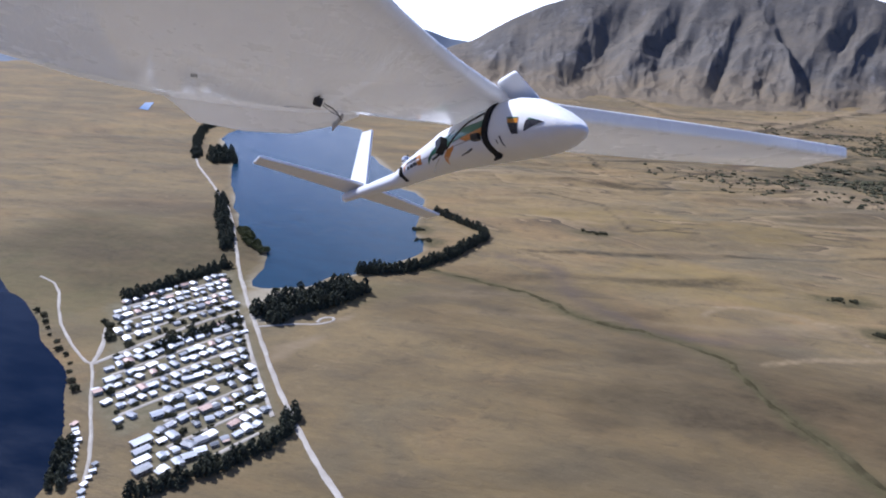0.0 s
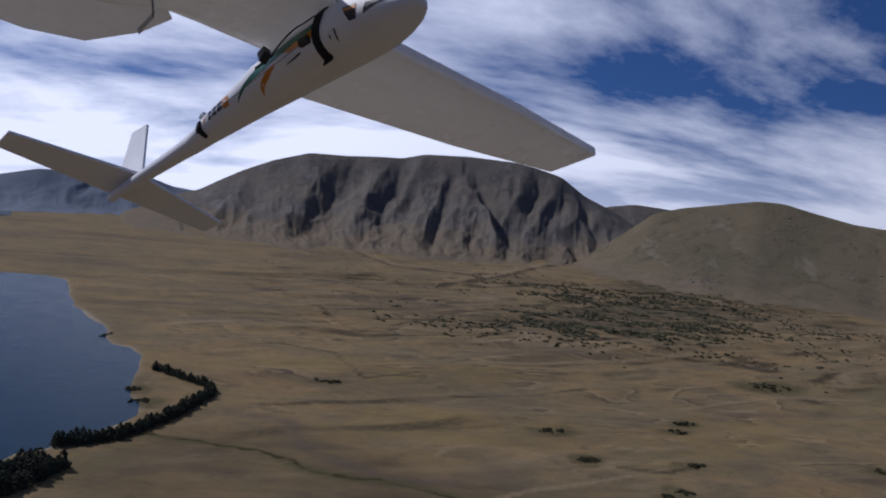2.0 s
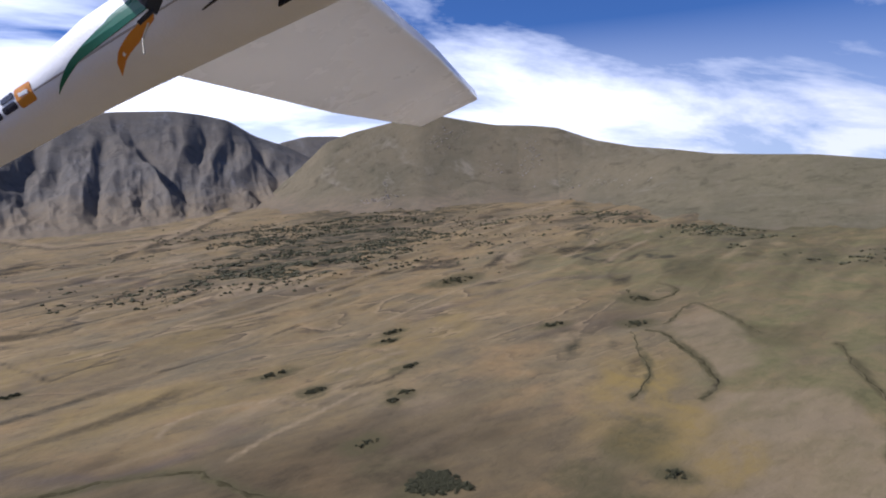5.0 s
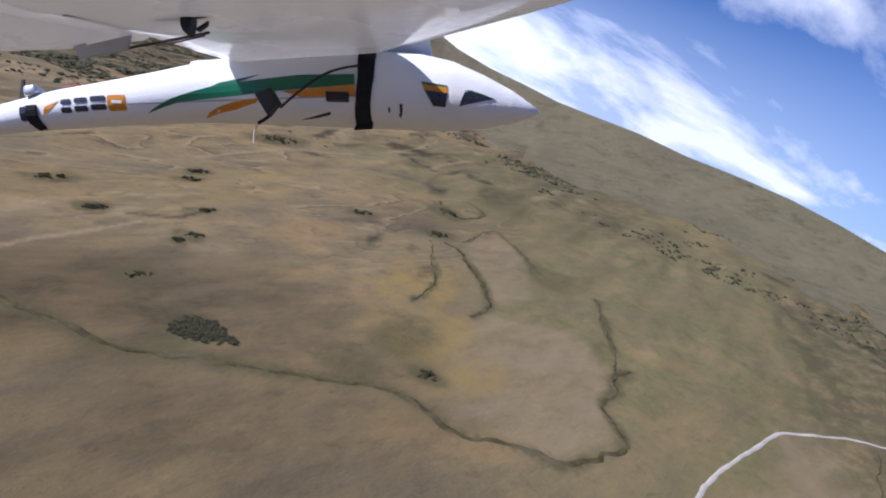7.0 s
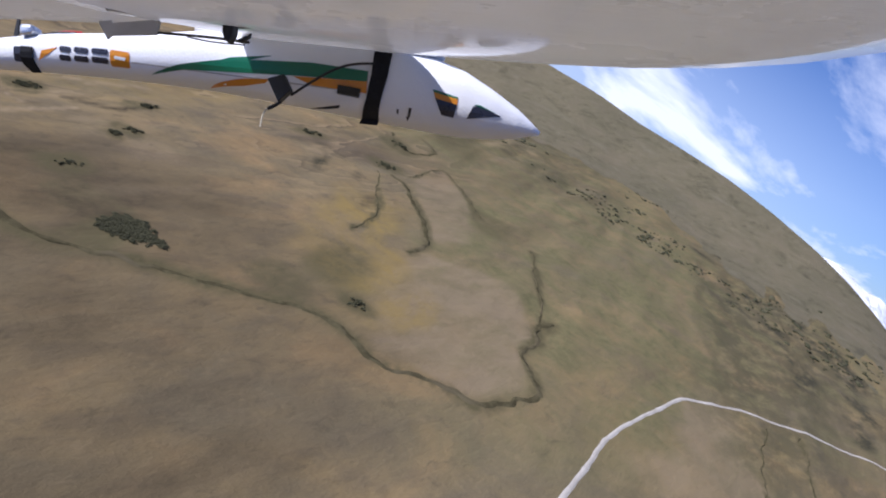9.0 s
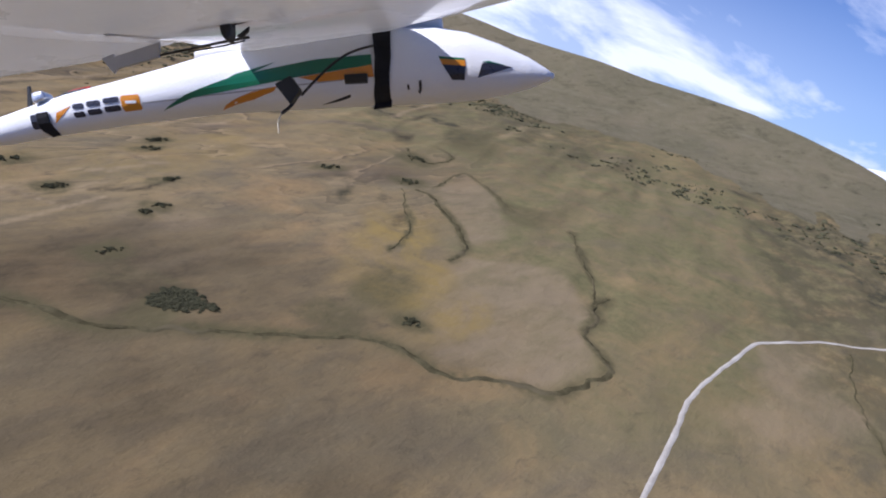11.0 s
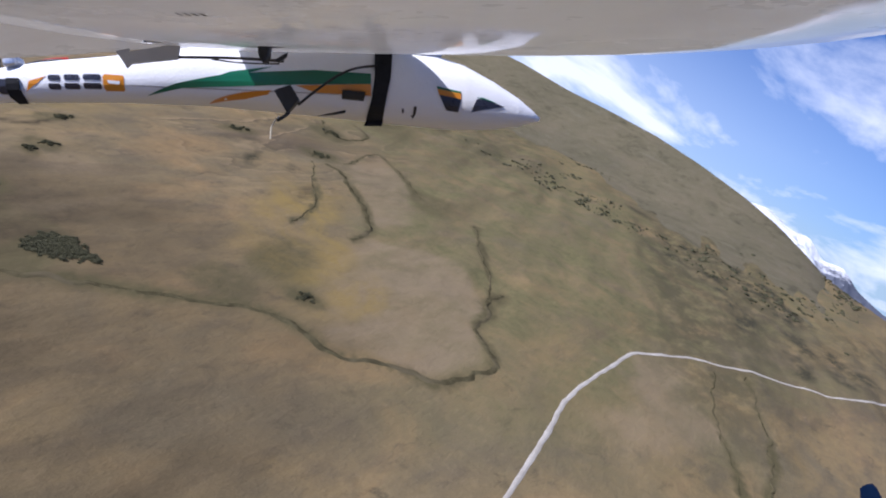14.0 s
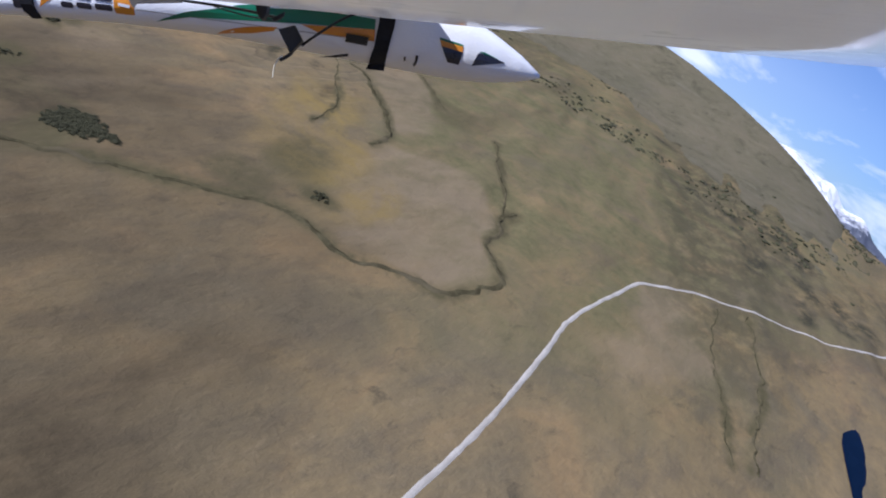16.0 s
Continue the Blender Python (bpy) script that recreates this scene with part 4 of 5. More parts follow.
# ------------------------------------------------------------------ parts
def part(name, bm, material, parent=None, label="", smooth=False):
    """Links a bmesh as one mesh object under a thing or a part."""
    me = bpy.data.meshes.new(name)
    bmesh.ops.recalc_face_normals(bm, faces=bm.faces)
    bm.to_mesh(me)
    bm.free()
    me.materials.append(material)
    if smooth:
        me.polygons.foreach_set("use_smooth", np.ones(len(me.polygons), bool))
    ob = new(name, me)
    if parent:
        ob.parent = parent
    return tagged(ob, label)


def box(bm, x0, y0, z0, x1, y1, z1):
    made = bmesh.ops.create_cube(bm, size=1.0)["verts"]
    for v in made:
        v.co = (x0 + (v.co.x + 0.5) * (x1 - x0), y0 + (v.co.y + 0.5) * (y1 - y0), z0 + (v.co.z + 0.5) * (z1 - z0))
    return made


def ground_at(x, y):
    return float(relief(np.array([x]), np.array([y]))[0])


# ------------------------------------------------------------------ trees
def tree_model(name, height, spread, seed, leaf, label, conical=True):
    rng = random.Random(seed)
    root = new(name)
    bm = bmesh.new()
    rings = []
    for k in range(5):
        u = k / 4
        r = spread * 0.09 * (1 - 0.8 * u)
        rings.append([bm.verts.new((r * math.cos(a * math.tau / 7) + 0.15 * math.sin(u * 4 + seed), r * math.sin(a * math.tau / 7), -0.5 + u * height * 0.8)) for a in range(7)])
    for lo, hi in zip(rings, rings[1:]):
        for i in range(7):
            bm.faces.new((lo[i], lo[(i + 1) % 7], hi[(i + 1) % 7], hi[i]))
    for k in range(7):
        z = height * rng.uniform(0.25, 0.6)
        a = rng.uniform(0, math.tau)
        n = spread * rng.uniform(0.3, 0.6)
        tip = (n * math.cos(a), n * math.sin(a), z + n * 0.5)
        b = [bm.verts.new((0.12 * math.cos(a + q), 0.12 * math.sin(a + q), z)) for q in (0, 2.1, 4.2)]
        t = bm.verts.new(tip)
        for i in range(3):
            bm.faces.new((b[i], b[(i + 1) % 3], t))
    part("trunk", bm, M["bark"], root)
    bm = bmesh.new()
    for k in range(95 if conical else 80):
        u = rng.random()
        z = height * (0.08 + 0.88 * u) if conical else height * (0.28 + 0.66 * u)
        wide = spread * ((1 - u ** 1.7) ** 0.8 * 0.92 + 0.08) if conical else spread * math.sin(math.pi * (0.15 + 0.8 * u)) ** 0.7
        a, r = rng.uniform(0, math.tau), wide * math.sqrt(rng.uniform(0.15, 1.0)) * rng.uniform(0.75, 1.15)
        size = spread * rng.uniform(0.16, 0.30) * (1.1 - 0.5 * u)
        m = Matrix.Translation((r * math.cos(a), r * math.sin(a), z)) @ Euler((rng.uniform(0, 6), rng.uniform(0, 6), a)).to_matrix().to_4x4() @ Matrix.Diagonal((size, size * rng.uniform(0.6, 1.0), size * rng.uniform(0.5, 0.8), 1))
        for v in bmesh.ops.create_icosphere(bm, subdivisions=1, radius=1.0, matrix=m)["verts"]:
            v.co += Vector((rng.uniform(-1, 1), rng.uniform(-1, 1), rng.uniform(-1, 1))) * size * 0.35
    part("crown", bm, leaf, root)
    return tagged(root, label, "tree")


PINES = [tree_model("pine_tree", h, s, k + 1, M["pine"], "tall dark green pine in a shelter belt") for k, (h, s) in enumerate(((13.5, 5.6), (11.5, 5.0), (15.5, 5.8)))]
WILLOWS = [tree_model("willow_tree", h, s, k + 9, M["willow"], "round yellow-green willow on the lake shore", False) for k, (h, s) in enumerate(((9.0, 5.6), (7.0, 4.6)))]
SHRUBS = [tree_model("shrub", h, s, k + 15, M["scrub"], "low dark grey-green shrub in the dry grass", False) for k, (h, s) in enumerate(((3.6, 3.0), (2.6, 2.8)))]
used = set()


def plant(kinds, x, y, rng, group, lo=0.75, hi=1.2):
    src = rng.choice(kinds)
    s = rng.uniform(lo, hi)
    m = pose(x, y, ground_at(x, y) - 0.2, 0, 0, rng.uniform(0, 360))
    if src not in used:
        used.add(src)
        src.matrix_basis = m
        tagged(src, group=group)
        return
    ob = copy_thing(src, m)
    ob.scale = (s, s, s * rng.uniform(0.85, 1.15))
    tagged(ob, group=group)


rng = random.Random(5)


def belt(kinds, pts, gap, spread, group, lo=0.75, hi=1.2, rows=1):
    for r in range(rows):
        for x, y, h in along(pts, gap):
            off = (r - (rows - 1) / 2) * spread + rng.uniform(-0.3, 0.3) * spread
            plant(kinds, x - math.sin(h) * off + rng.uniform(-1, 1), y + math.cos(h) * off + rng.uniform(-1, 1), rng, group, lo, hi)


belt(PINES, [(-172, 634), (-128, 654), (-94, 714), (-70, 806)], 5.4, 6.0, "shelter belt east of the lake", 0.75, 1.0, 2)
belt(PINES, [(-68, 812), (-74, 826), (-164, 902)], 5.0, 4.0, "shelter belt east of the lake", 0.7, 0.95)
belt(PINES, [(-206, 494), (-188, 530), (-170, 556), (-156, 592)], 7.0, 7.5, "pine wood at the lake's end", 0.8, 1.3, 5)
belt(PINES, [(-347, 488), (-329, 541), (-310, 600)], 6.5, 7.0, "pines behind the village", 0.6, 0.9, 2)
belt(PINES, [(-158, 258), (-144, 268), (-124, 295), (-109, 323), (-104, 340), (-112, 359)], 5.0, 5.5, "trees along the village edge", 0.45, 0.8, 2)
belt(PINES, [(-259, 412), (-240, 452), (-224, 484)], 6.0, 6.0, "trees in the middle of the village", 0.4, 0.75, 2)
belt(WILLOWS, [(-360, 716), (-336, 690), (-318, 668), (-296, 656)], 8.0, 8.0, "willows on the lake shore", 0.7, 1.1, 2)
belt(WILLOWS, [(-214, 560), (-228, 552)], 7.0, 6.0, "willows on the lake shore", 0.5, 0.8)
belt(SHRUBS, [(-222, 476), (-180, 414), (-140, 362)], 9.0, 5.0, "shrubs beside the lake road", 0.6, 1.2)
belt(SHRUBS, [(-400, 440), (-350, 404), (-300, 366), (-260, 330)], 15.0, 9.0, "scrub on the lake bank", 0.6, 1.3, 1)
belt(PINES, [(-229, 286), (-212, 262), (-200, 244)], 4.0, 6.0, "trees on the lake bank", 0.4, 0.7, 2)
belt(SHRUBS, [(-330, 440), (-300, 412)], 8.0, 5.0, "shrubs at the village edge", 1.0, 1.6)
for cx, cy, n, rx, ry in CLUMPS:
    for k in range(n):
        a, r = rng.uniform(0, math.tau), 0.85 * rng.random() ** 0.7
        plant(SHRUBS, cx + rx * r * math.cos(a), cy + ry * r * math.sin(a), rng, "shrub clump on the plain", *((0.3, 0.8) if cy < 550 else (0.35, 1.0)))


def scrub_field():
    """Countless clumps of scrub along the foot of the hill and on the moraine."""
    g = random.Random(77)
    base = bmesh.new()
    bmesh.ops.create_icosphere(base, subdivisions=1, radius=1.0)
    bv = np.array([v.co[:] for v in base.verts])
    bf = np.array([[v.index for v in f.verts] for f in base.faces])
    base.free()
    spots = []
    while len(spots) < 24000:
        zone = g.random()
        if zone < 0.55:
            x, y = g.gauss(930, 250), g.gauss(1800, 250)
        elif zone < 0.76:
            x, y = g.gauss(600, 190), g.gauss(1420, 110)
        elif zone < 0.86:
            u = g.random()
            x, y = np.interp(u, (0, 0.35, 0.7, 1), (1500, 1560, 1480, 1340)) + g.gauss(0, 45), np.interp(u, (0, 0.35, 0.7, 1), (1560, 1280, 980, 700)) + g.gauss(0, 45)
        else:
            x, y = g.uniform(1250, 1900), g.uniform(-100, 620)
        spots.append((x, y))
    px, py = np.array([s[0] for s in spots]), np.array([s[1] for s in spots])
    pu, pv = 0.89 * px - 0.45 * py, 0.45 * px + 0.89 * py
    keep = 0.6 * fbm(pu / 130, pv / 80, 4, 91) + 0.4 * fbm(pu / 40, pv / 26, 3, 95) > 0.53
    px, py = px[keep], py[keep]
    pz = relief(px, py)
    verts, faces = [], []
    for k in range(len(px)):
        s = 0.6 + 3.6 * g.random() ** 2.2
        m = bv * np.array([s * g.uniform(0.8, 1.8), s * g.uniform(0.8, 1.8), s * 0.55]) + np.array([[g.uniform(-0.3, 0.3) * s for _ in range(3)] for _ in range(len(bv))])
        verts.append(m + np.array([px[k], py[k], pz[k] + s * 0.3]))
        faces.append(bf + k * len(bv))
    me = bpy.data.meshes.new("scrub")
    me.from_pydata(np.concatenate(verts).tolist(), [], np.concatenate(faces).tolist())
    me.materials.append(M["scrub"])
    return tagged(new("scrub", me), "dark matagouri-like scrub scattered over moraine and hill foot", "scrub", kind="stuff")


scrub_field()


def rocks_on_hill():
    """Pale rock bands and scree that break through the hill's grass."""
    g = random.Random(31)
    hill = bpy.data.objects["hill"].data
    tree = BVHTree.FromPolygons([v.co for v in hill.vertices], [p.vertices for p in hill.polygons])
    base = bmesh.new()
    bmesh.ops.create_icosphere(base, subdivisions=1, radius=1.0)
    bv = np.array([v.co[:] for v in base.verts])
    bf = np.array([[v.index for v in f.verts] for f in base.faces])
    base.free()
    verts, faces, n = [], [], 0
    for az, el, wide, high, lean, count in ((27.6, -4.9, 0.9, 0.12, 0.1, 110), (28.6, -4.2, 0.15, 0.7, 0.2, 70), (34.0, 0.1, 0.8, 0.35, 0.1, 60), (33.2, -0.6, 0.5, 0.3, 0.0, 40), (41.0, -1.6, 0.35, 0.9, -0.2, 80), (40.2, -3.1, 0.3, 0.5, 0.2, 50), (46.0, -4.6, 2.2, 0.25, 0.0, 70), (37.5, -3.0, 0.6, 0.3, 0.1, 30)):
        for k in range(count):
            u = g.gauss(0, 1)
            a, e = radians(az + wide * u), radians(el + high * g.gauss(0, 1) + lean * u)
            hit = tree.ray_cast(EYE, Vector((math.sin(a) * math.cos(e), math.cos(a) * math.cos(e), math.sin(e))))[0]
            if hit is None:
                continue
            s = 0.8 + 2.8 * g.random() ** 3
            m = bv * np.array([s * g.uniform(0.8, 1.9), s * g.uniform(0.8, 1.6), s * g.uniform(0.5, 1.1)]) + np.array([[g.uniform(-0.3, 0.3) * s for _ in range(3)] for _ in range(len(bv))])
            verts.append(m + np.array(hit))
            faces.append(bf + n * len(bv))
            n += 1
    me = bpy.data.meshes.new("rocks")
    me.from_pydata(np.concatenate(verts).tolist(), [], np.concatenate(faces).tolist())
    me.materials.append(M["rock"])
    return tagged(new("rocks", me), "pale grey rocks and scree scattered over the tawny hill", "rocks", kind="stuff")


rocks_on_hill()


def joined(name, kinds, spots, label, category, tall=1.0):
    """One object of many plants too small or too far off to tell apart; spots: x, y, lowest and highest scale."""
    src = []
    for tree in kinds:
        v, f, n = [], [], 0
        for ob in tree.children:
            v.append(np.array([p.co[:] for p in ob.data.vertices]))
            f += [[i + n for i in p.vertices] for p in ob.data.polygons]
            n += len(v[-1])
        src.append((np.concatenate(v), f, M["scrub"] if kinds is SHRUBS else M["pine"]))
    verts, faces, total = [], [], 0
    for x, y, lo, hi in spots:
        v, f, leaf = rng.choice(src)
        a, s = rng.uniform(0, math.tau), rng.uniform(lo, hi)
        c, d = math.cos(a), math.sin(a)
        verts.append(np.stack([x + s * (c * v[:, 0] - d * v[:, 1]), y + s * (d * v[:, 0] + c * v[:, 1]), ground_at(x, y) - 0.2 + s * tall * v[:, 2]], 1))
        faces += [[i + total for i in p] for p in f]
        total += len(v)
    me = bpy.data.meshes.new(name)
    me.from_pydata(np.concatenate(verts).tolist(), [], faces)
    me.materials.append(leaf)
    return tagged(new(name, me), label, category, kind="stuff")


def belt_spots(pts, gap, spread, lo, hi, rows):
    out = []
    for r in range(rows):
        for x, y, h in along(pts, gap):
            off = (r - (rows - 1) / 2) * spread + rng.uniform(-0.35, 0.35) * spread
            out.append((x - math.sin(h) * off + rng.uniform(-2, 2), y + math.cos(h) * off + rng.uniform(-2, 2), lo, hi))
    return out


FAR_BELTS = [
    ([(-341, 650), (-413, 755), (-478, 852)], 8.5, 7.0, 0.75, 1.0, 2),
    ([(-610, 1070), (-640, 1110), (-670, 1160)], 12.0, 12.0, 1.0, 1.4, 4),
    ([(-680, 1090), (-780, 1240), (-862, 1390), (-864, 1450), (-838, 1580), (-795, 1700)], 10.0, 7.0, 0.8, 1.1, 2),
]
grove = [(327, 419), (337, 423), (346, 412), (347, 382), (325, 395), (314, 409)]
spots = []
while len(spots) < 520:
    x, y = rng.uniform(306, 354), rng.uniform(376, 436)
    if float(shore_distance(np.array([x + rng.uniform(-5, 5)]), np.array([y + rng.uniform(-5, 5)]), grove)[0]) < 1:
        spots.append((x, y, 0.2, 0.9))
joined("thicket", SHRUBS, spots, "dense thicket of low dark green bushes by the creek", "shrubs", 0.6)
joined("pine_belt", PINES, [p for b in FAR_BELTS for p in belt_spots(*b)], "long dark belt of pines along the far lake shore", "trees")
belt(SHRUBS, [(-287, 1065), (-278, 1082)], 6.0, 4.0, "shrubs on the lake point", 0.7, 1.3)


# ------------------------------------------------------------------ village
def house_model(name, w, d, h, pitch, seed, label, porch=False, category="house"):
    root = new(name)
    bm = bmesh.new()
    box(bm, -w / 2, -d / 2, -0.6, w / 2, d / 2, h)
    part("wall", bm, M["wall"], root)
    bm = bmesh.new()
    o, t = 0.45, 0.16
    r = d / 2 * pitch
    prof = [(-d / 2 - o, h - o * pitch), (0, h + r), (d / 2 + o, h - o * pitch), (d / 2 + o, h - o * pitch + t), (0, h + r + t), (-d / 2 - o, h - o * pitch + t)]
    a = [bm.verts.new((-w / 2 - o, y, z)) for y, z in prof]
    b = [bm.verts.new((w / 2 + o, y, z)) for y, z in prof]
    for i in range(6):
        bm.faces.new((a[i], a[(i + 1) % 6], b[(i + 1) % 6], b[i]))
    for side in (a, b):
        bm.faces.new((side[0], side[1], side[4], side[5]))
        bm.faces.new((side[1], side[2], side[3], side[4]))
    part("roof", bm, M["roof"], root)
    for s in (-1, 1):
        bm = bmesh.new()
        v = [bm.verts.new((s * (w / 2 + 0.01), y, z)) for y, z in ((-d / 2, h), (d / 2, h), (0, h + r))]
        v2 = [bm.verts.new((s * (w / 2 - 0.12), y, z)) for y, z in ((-d / 2, h), (d / 2, h), (0, h + r))]
        bm.faces.new(v)
        bm.faces.new(v2[::-1])
        for i in range(3):
            bm.faces.new((v[i], v[(i + 1) % 3], v2[(i + 1) % 3], v2[i]))
        part("gable", bm, M["wall"], root)
    for x in (-w * 0.28, w * 0.28):
        bm = bmesh.new()
        box(bm, x - 0.8, -d / 2 - 0.04, 0.9, x + 0.8, -d / 2 + 0.02, 2.1)
        part("window", bm, M["glass"], root)
    bm = bmesh.new()
    box(bm, -0.45, -d / 2 - 0.05, 0, 0.45, -d / 2 + 0.02, 2.05)
    part("door", bm, M["door"], root)
    if porch:
        bm = bmesh.new()
        box(bm, -w / 2, -d / 2 - 2.6, h - 0.45, w / 2, -d / 2 - 0.3, h - 0.33)
        part("porch_roof", bm, M["roof"], root)
        for x in (-w / 2 + 0.15, w / 2 - 0.15):
            bm = bmesh.new()
            box(bm, x - 0.07, -d / 2 - 2.5, -0.6, x + 0.07, -d / 2 - 2.36, h - 0.45)
            part("post", bm, M["door"], root)
    return tagged(root, label, category)


HOUSES = [
    house_model("holiday_house", 7.2, 5.8, 2.5, 0.36, 1, "small holiday house with a pale sheet-metal gable roof"),
    house_model("holiday_house", 5.8, 4.8, 2.4, 0.28, 2, "small holiday house with a veranda and metal roof", True),
    house_model("holiday_house", 8.4, 5.2, 2.5, 0.24, 3, "long low holiday house with a metal roof"),
]
SHED = house_model("boat_shed", 12.0, 6.5, 2.8, 0.2, 4, "long white-roofed shed at the village edge", False, "shed")
HUT = house_model("hut", 4.2, 3.0, 2.1, 0.15, 5, "tiny white-roofed hut on the lake bank", False, "hut")
placed = set()


def settle(kinds, x, y, turn, group):
    src = rng.choice(kinds)
    m = pose(x, y, ground_at(x, y) + 0.05, 0, 0, turn)
    if src not in placed:
        placed.add(src)
        src.matrix_basis = m
        return tagged(src, group=group)
    ob = copy_thing(src, m)
    k = rng.uniform(0.68, 1.02)
    ob.scale = (k, k * rng.uniform(0.9, 1.15), k)
    return tagged(ob, group=group)


def build_village():
    """Rows of holiday houses between the two lakes."""
    start, down = Vector((-323, 530)), Vector((0.640, -0.768))
    across = Vector((0.42, 0.907))
    heading = math.degrees(math.atan2(across.y, across.x))
    gardens = []
    for row in range(19):
        if row == 6:
            continue
        mid = start + down * (6 + row * 15.6 + (-1.6 if row % 2 == 0 else 1.6))
        for k in range(-14, 15):
            p = mid + across * (k * 8.4 + rng.uniform(-1.3, 1.3)) + down * rng.uniform(-1.3, 1.3)
            if float(shore_distance(np.array([p.x]), np.array([p.y]), VILLAGE)[0]) > 0 or rng.random() < 0.07:
                continue
            settle(HOUSES, p.x, p.y, heading + rng.choice((0, 90, 90, 180, 270)) + rng.uniform(-20, 20), "village houses")
            if rng.random() < 0.35:
                back = 5.5 if row % 2 else -5.5
                gardens.append((p.x + down.x * back + rng.uniform(-4, 4), p.y + down.y * back + rng.uniform(-2, 2), 0.35, 0.9))
    for row in (0, 2, 4, 8, 10, 12, 14, 16, 18):
        mid = start + down * (6 + row * 15.6 + 7.8)
        run = [mid + across * k for k in range(-110, 111, 5)]
        run = [(p.x, p.y) for p in run if float(shore_distance(np.array([p.x]), np.array([p.y]), VILLAGE)[0]) < -3]
        if len(run) > 4:
            ribbon("lane", run, 4.2, 0.4, M["road"], "narrow gravel lane between the holiday houses", "lane", 0.4, row + 60, 1)
    for k in range(170):
        p = start + down * rng.uniform(5, 280) + across * rng.uniform(-90, 90)
        if float(shore_distance(np.array([p.x]), np.array([p.y]), VILLAGE)[0]) < 2:
            gardens.append((p.x, p.y, 0.5, 1.3))
    joined("garden_shrubs", SHRUBS, gardens, "dark hedges and shrubs between the holiday houses", "shrubs")
    for k in range(4):
        settle([SHED], -184 + k * 6.2, 299 - k * 7.8, heading, "sheds at the village edge")
    for line in ([(-237, 302), (-223, 289), (-212, 273), (-198, 256)], [(-195, 272), (-186, 253), (-178, 240)]):
        for x, y, h in along(line, 6.5):
            settle([HUT], x + rng.uniform(-1, 1), y, heading + rng.uniform(-25, 25), "huts on the lake bank")


build_village()


# ------------------------------------------------------------------ model aircraft
# Own axes: x to the nose, y up, z outwards to the wing tip; millimetres in the tables.
aircraft = new("model_aircraft")
aircraft.matrix_basis = AIRCRAFT
tagged(aircraft, "white foam radio-controlled aeroplane in flight with green and orange stripes", "model aircraft")
DEPTH = 0.75                            # distance of the fuselage's middle from the wing tip

# station, top, bottom, half width
FUSELAGE = [(-860, 186, 166, 9), (-700, 184, 162, 12), (-560, 183, 157, 15), (-487, 182, 154, 18), (-450, 189, 156, 21), (-406, 196, 157, 26), (-350, 201, 158, 31), (-288, 208, 157, 36),
            (-250, 213, 156, 40), (-145, 215, 147, 43), (-52, 214, 138, 44), (-9, 208, 134, 43), (22, 198, 132, 40), (53, 182, 133, 33), (81, 165, 136, 23), (98, 152, 140, 12), (106, 146, 142, 3)]


def section(x):
    cols = list(zip(*FUSELAGE))
    return [float(np.interp(x, cols[0], c)) / 1000 for c in cols[1:]]


def skin(x, y):
    """How far the fuselage's outer skin stands out at station x (mm) and height y (m)."""
    top, bottom, w = section(x)
    c, h = (top + bottom) / 2, (top - bottom) / 2
    u = min(abs((y - c) / h), 0.995)
    return w * (1 - u ** 2.6) ** (1 / 2.6)


def fuselage():
    bm = bmesh.new()
    rings = []
    xs = sorted({*(s[0] for s in FUSELAGE), *range(-840, 100, 18)})
    for x in xs:
        top, bottom, w = section(x)
        c, h = (top + bottom) / 2, (top - bottom) / 2
        ring = []
        for k in range(36):
            a = k / 36 * math.tau
            ca, sa = math.cos(a), math.sin(a)
            ring.append(bm.verts.new((x / 1000, c + h * math.copysign(abs(sa) ** (2 / 2.6), sa), -DEPTH + w * math.copysign(abs(ca) ** (2 / 2.6), ca))))
        rings.append(ring)
    for lo, hi in zip(rings, rings[1:]):
        for k in range(36):
            bm.faces.new((lo[k], lo[(k + 1) % 36], hi[(k + 1) % 36], hi[k]))
    bm.faces.new(rings[0])
    bm.faces.new(rings[-1])
    return part("fuselage", bm, M["foam"], aircraft, "white foam fuselage with a blunt nose", True)


body = fuselage()


def decal(name, pts, material, parent, label="", lift=0.0009, thick=0.0006, cells=10):
    """A thin sheet stuck to the fuselage; pts: its outline as seen from the wing tip, drawn in the plane of the fuselage's middle."""
    bm = bmesh.new()
    shrink = [1 - 0.93 * section(x)[2] / DEPTH for x, y in pts]
    vs = [bm.verts.new((x / 1000 * k, y / 1000 * k, 0)) for (x, y), k in zip(pts, shrink)]
    bm.faces.new(vs)
    lo_x, hi_x = min(v.co.x for v in bm.verts), max(v.co.x for v in bm.verts)
    lo_y, hi_y = min(v.co.y for v in bm.verts), max(v.co.y for v in bm.verts)
    for axis, lo, hi, n in ((0, lo_x, hi_x, max(2, int((hi_x - lo_x) / 0.008))), (1, lo_y, hi_y, max(2, int((hi_y - lo_y) / 0.005)))):
        for i in range(1, n):
            at = [0, 0, 0]
            at[axis] = lo + (hi - lo) * i / n
            no = [0, 0, 0]
            no[axis] = 1
            bmesh.ops.bisect_plane(bm, geom=bm.verts[:] + bm.edges[:] + bm.faces[:], plane_co=at, plane_no=no)
    for v in bm.verts:
        v.co.z = -DEPTH + skin(v.co.x * 1000, v.co.y) + lift
    made = bmesh.ops.extrude_face_region(bm, geom=bm.faces[:])["geom"]
    for v in made:
        if isinstance(v, bmesh.types.BMVert):
            v.co.z -= thick
    return part(name, bm, material, parent, label)


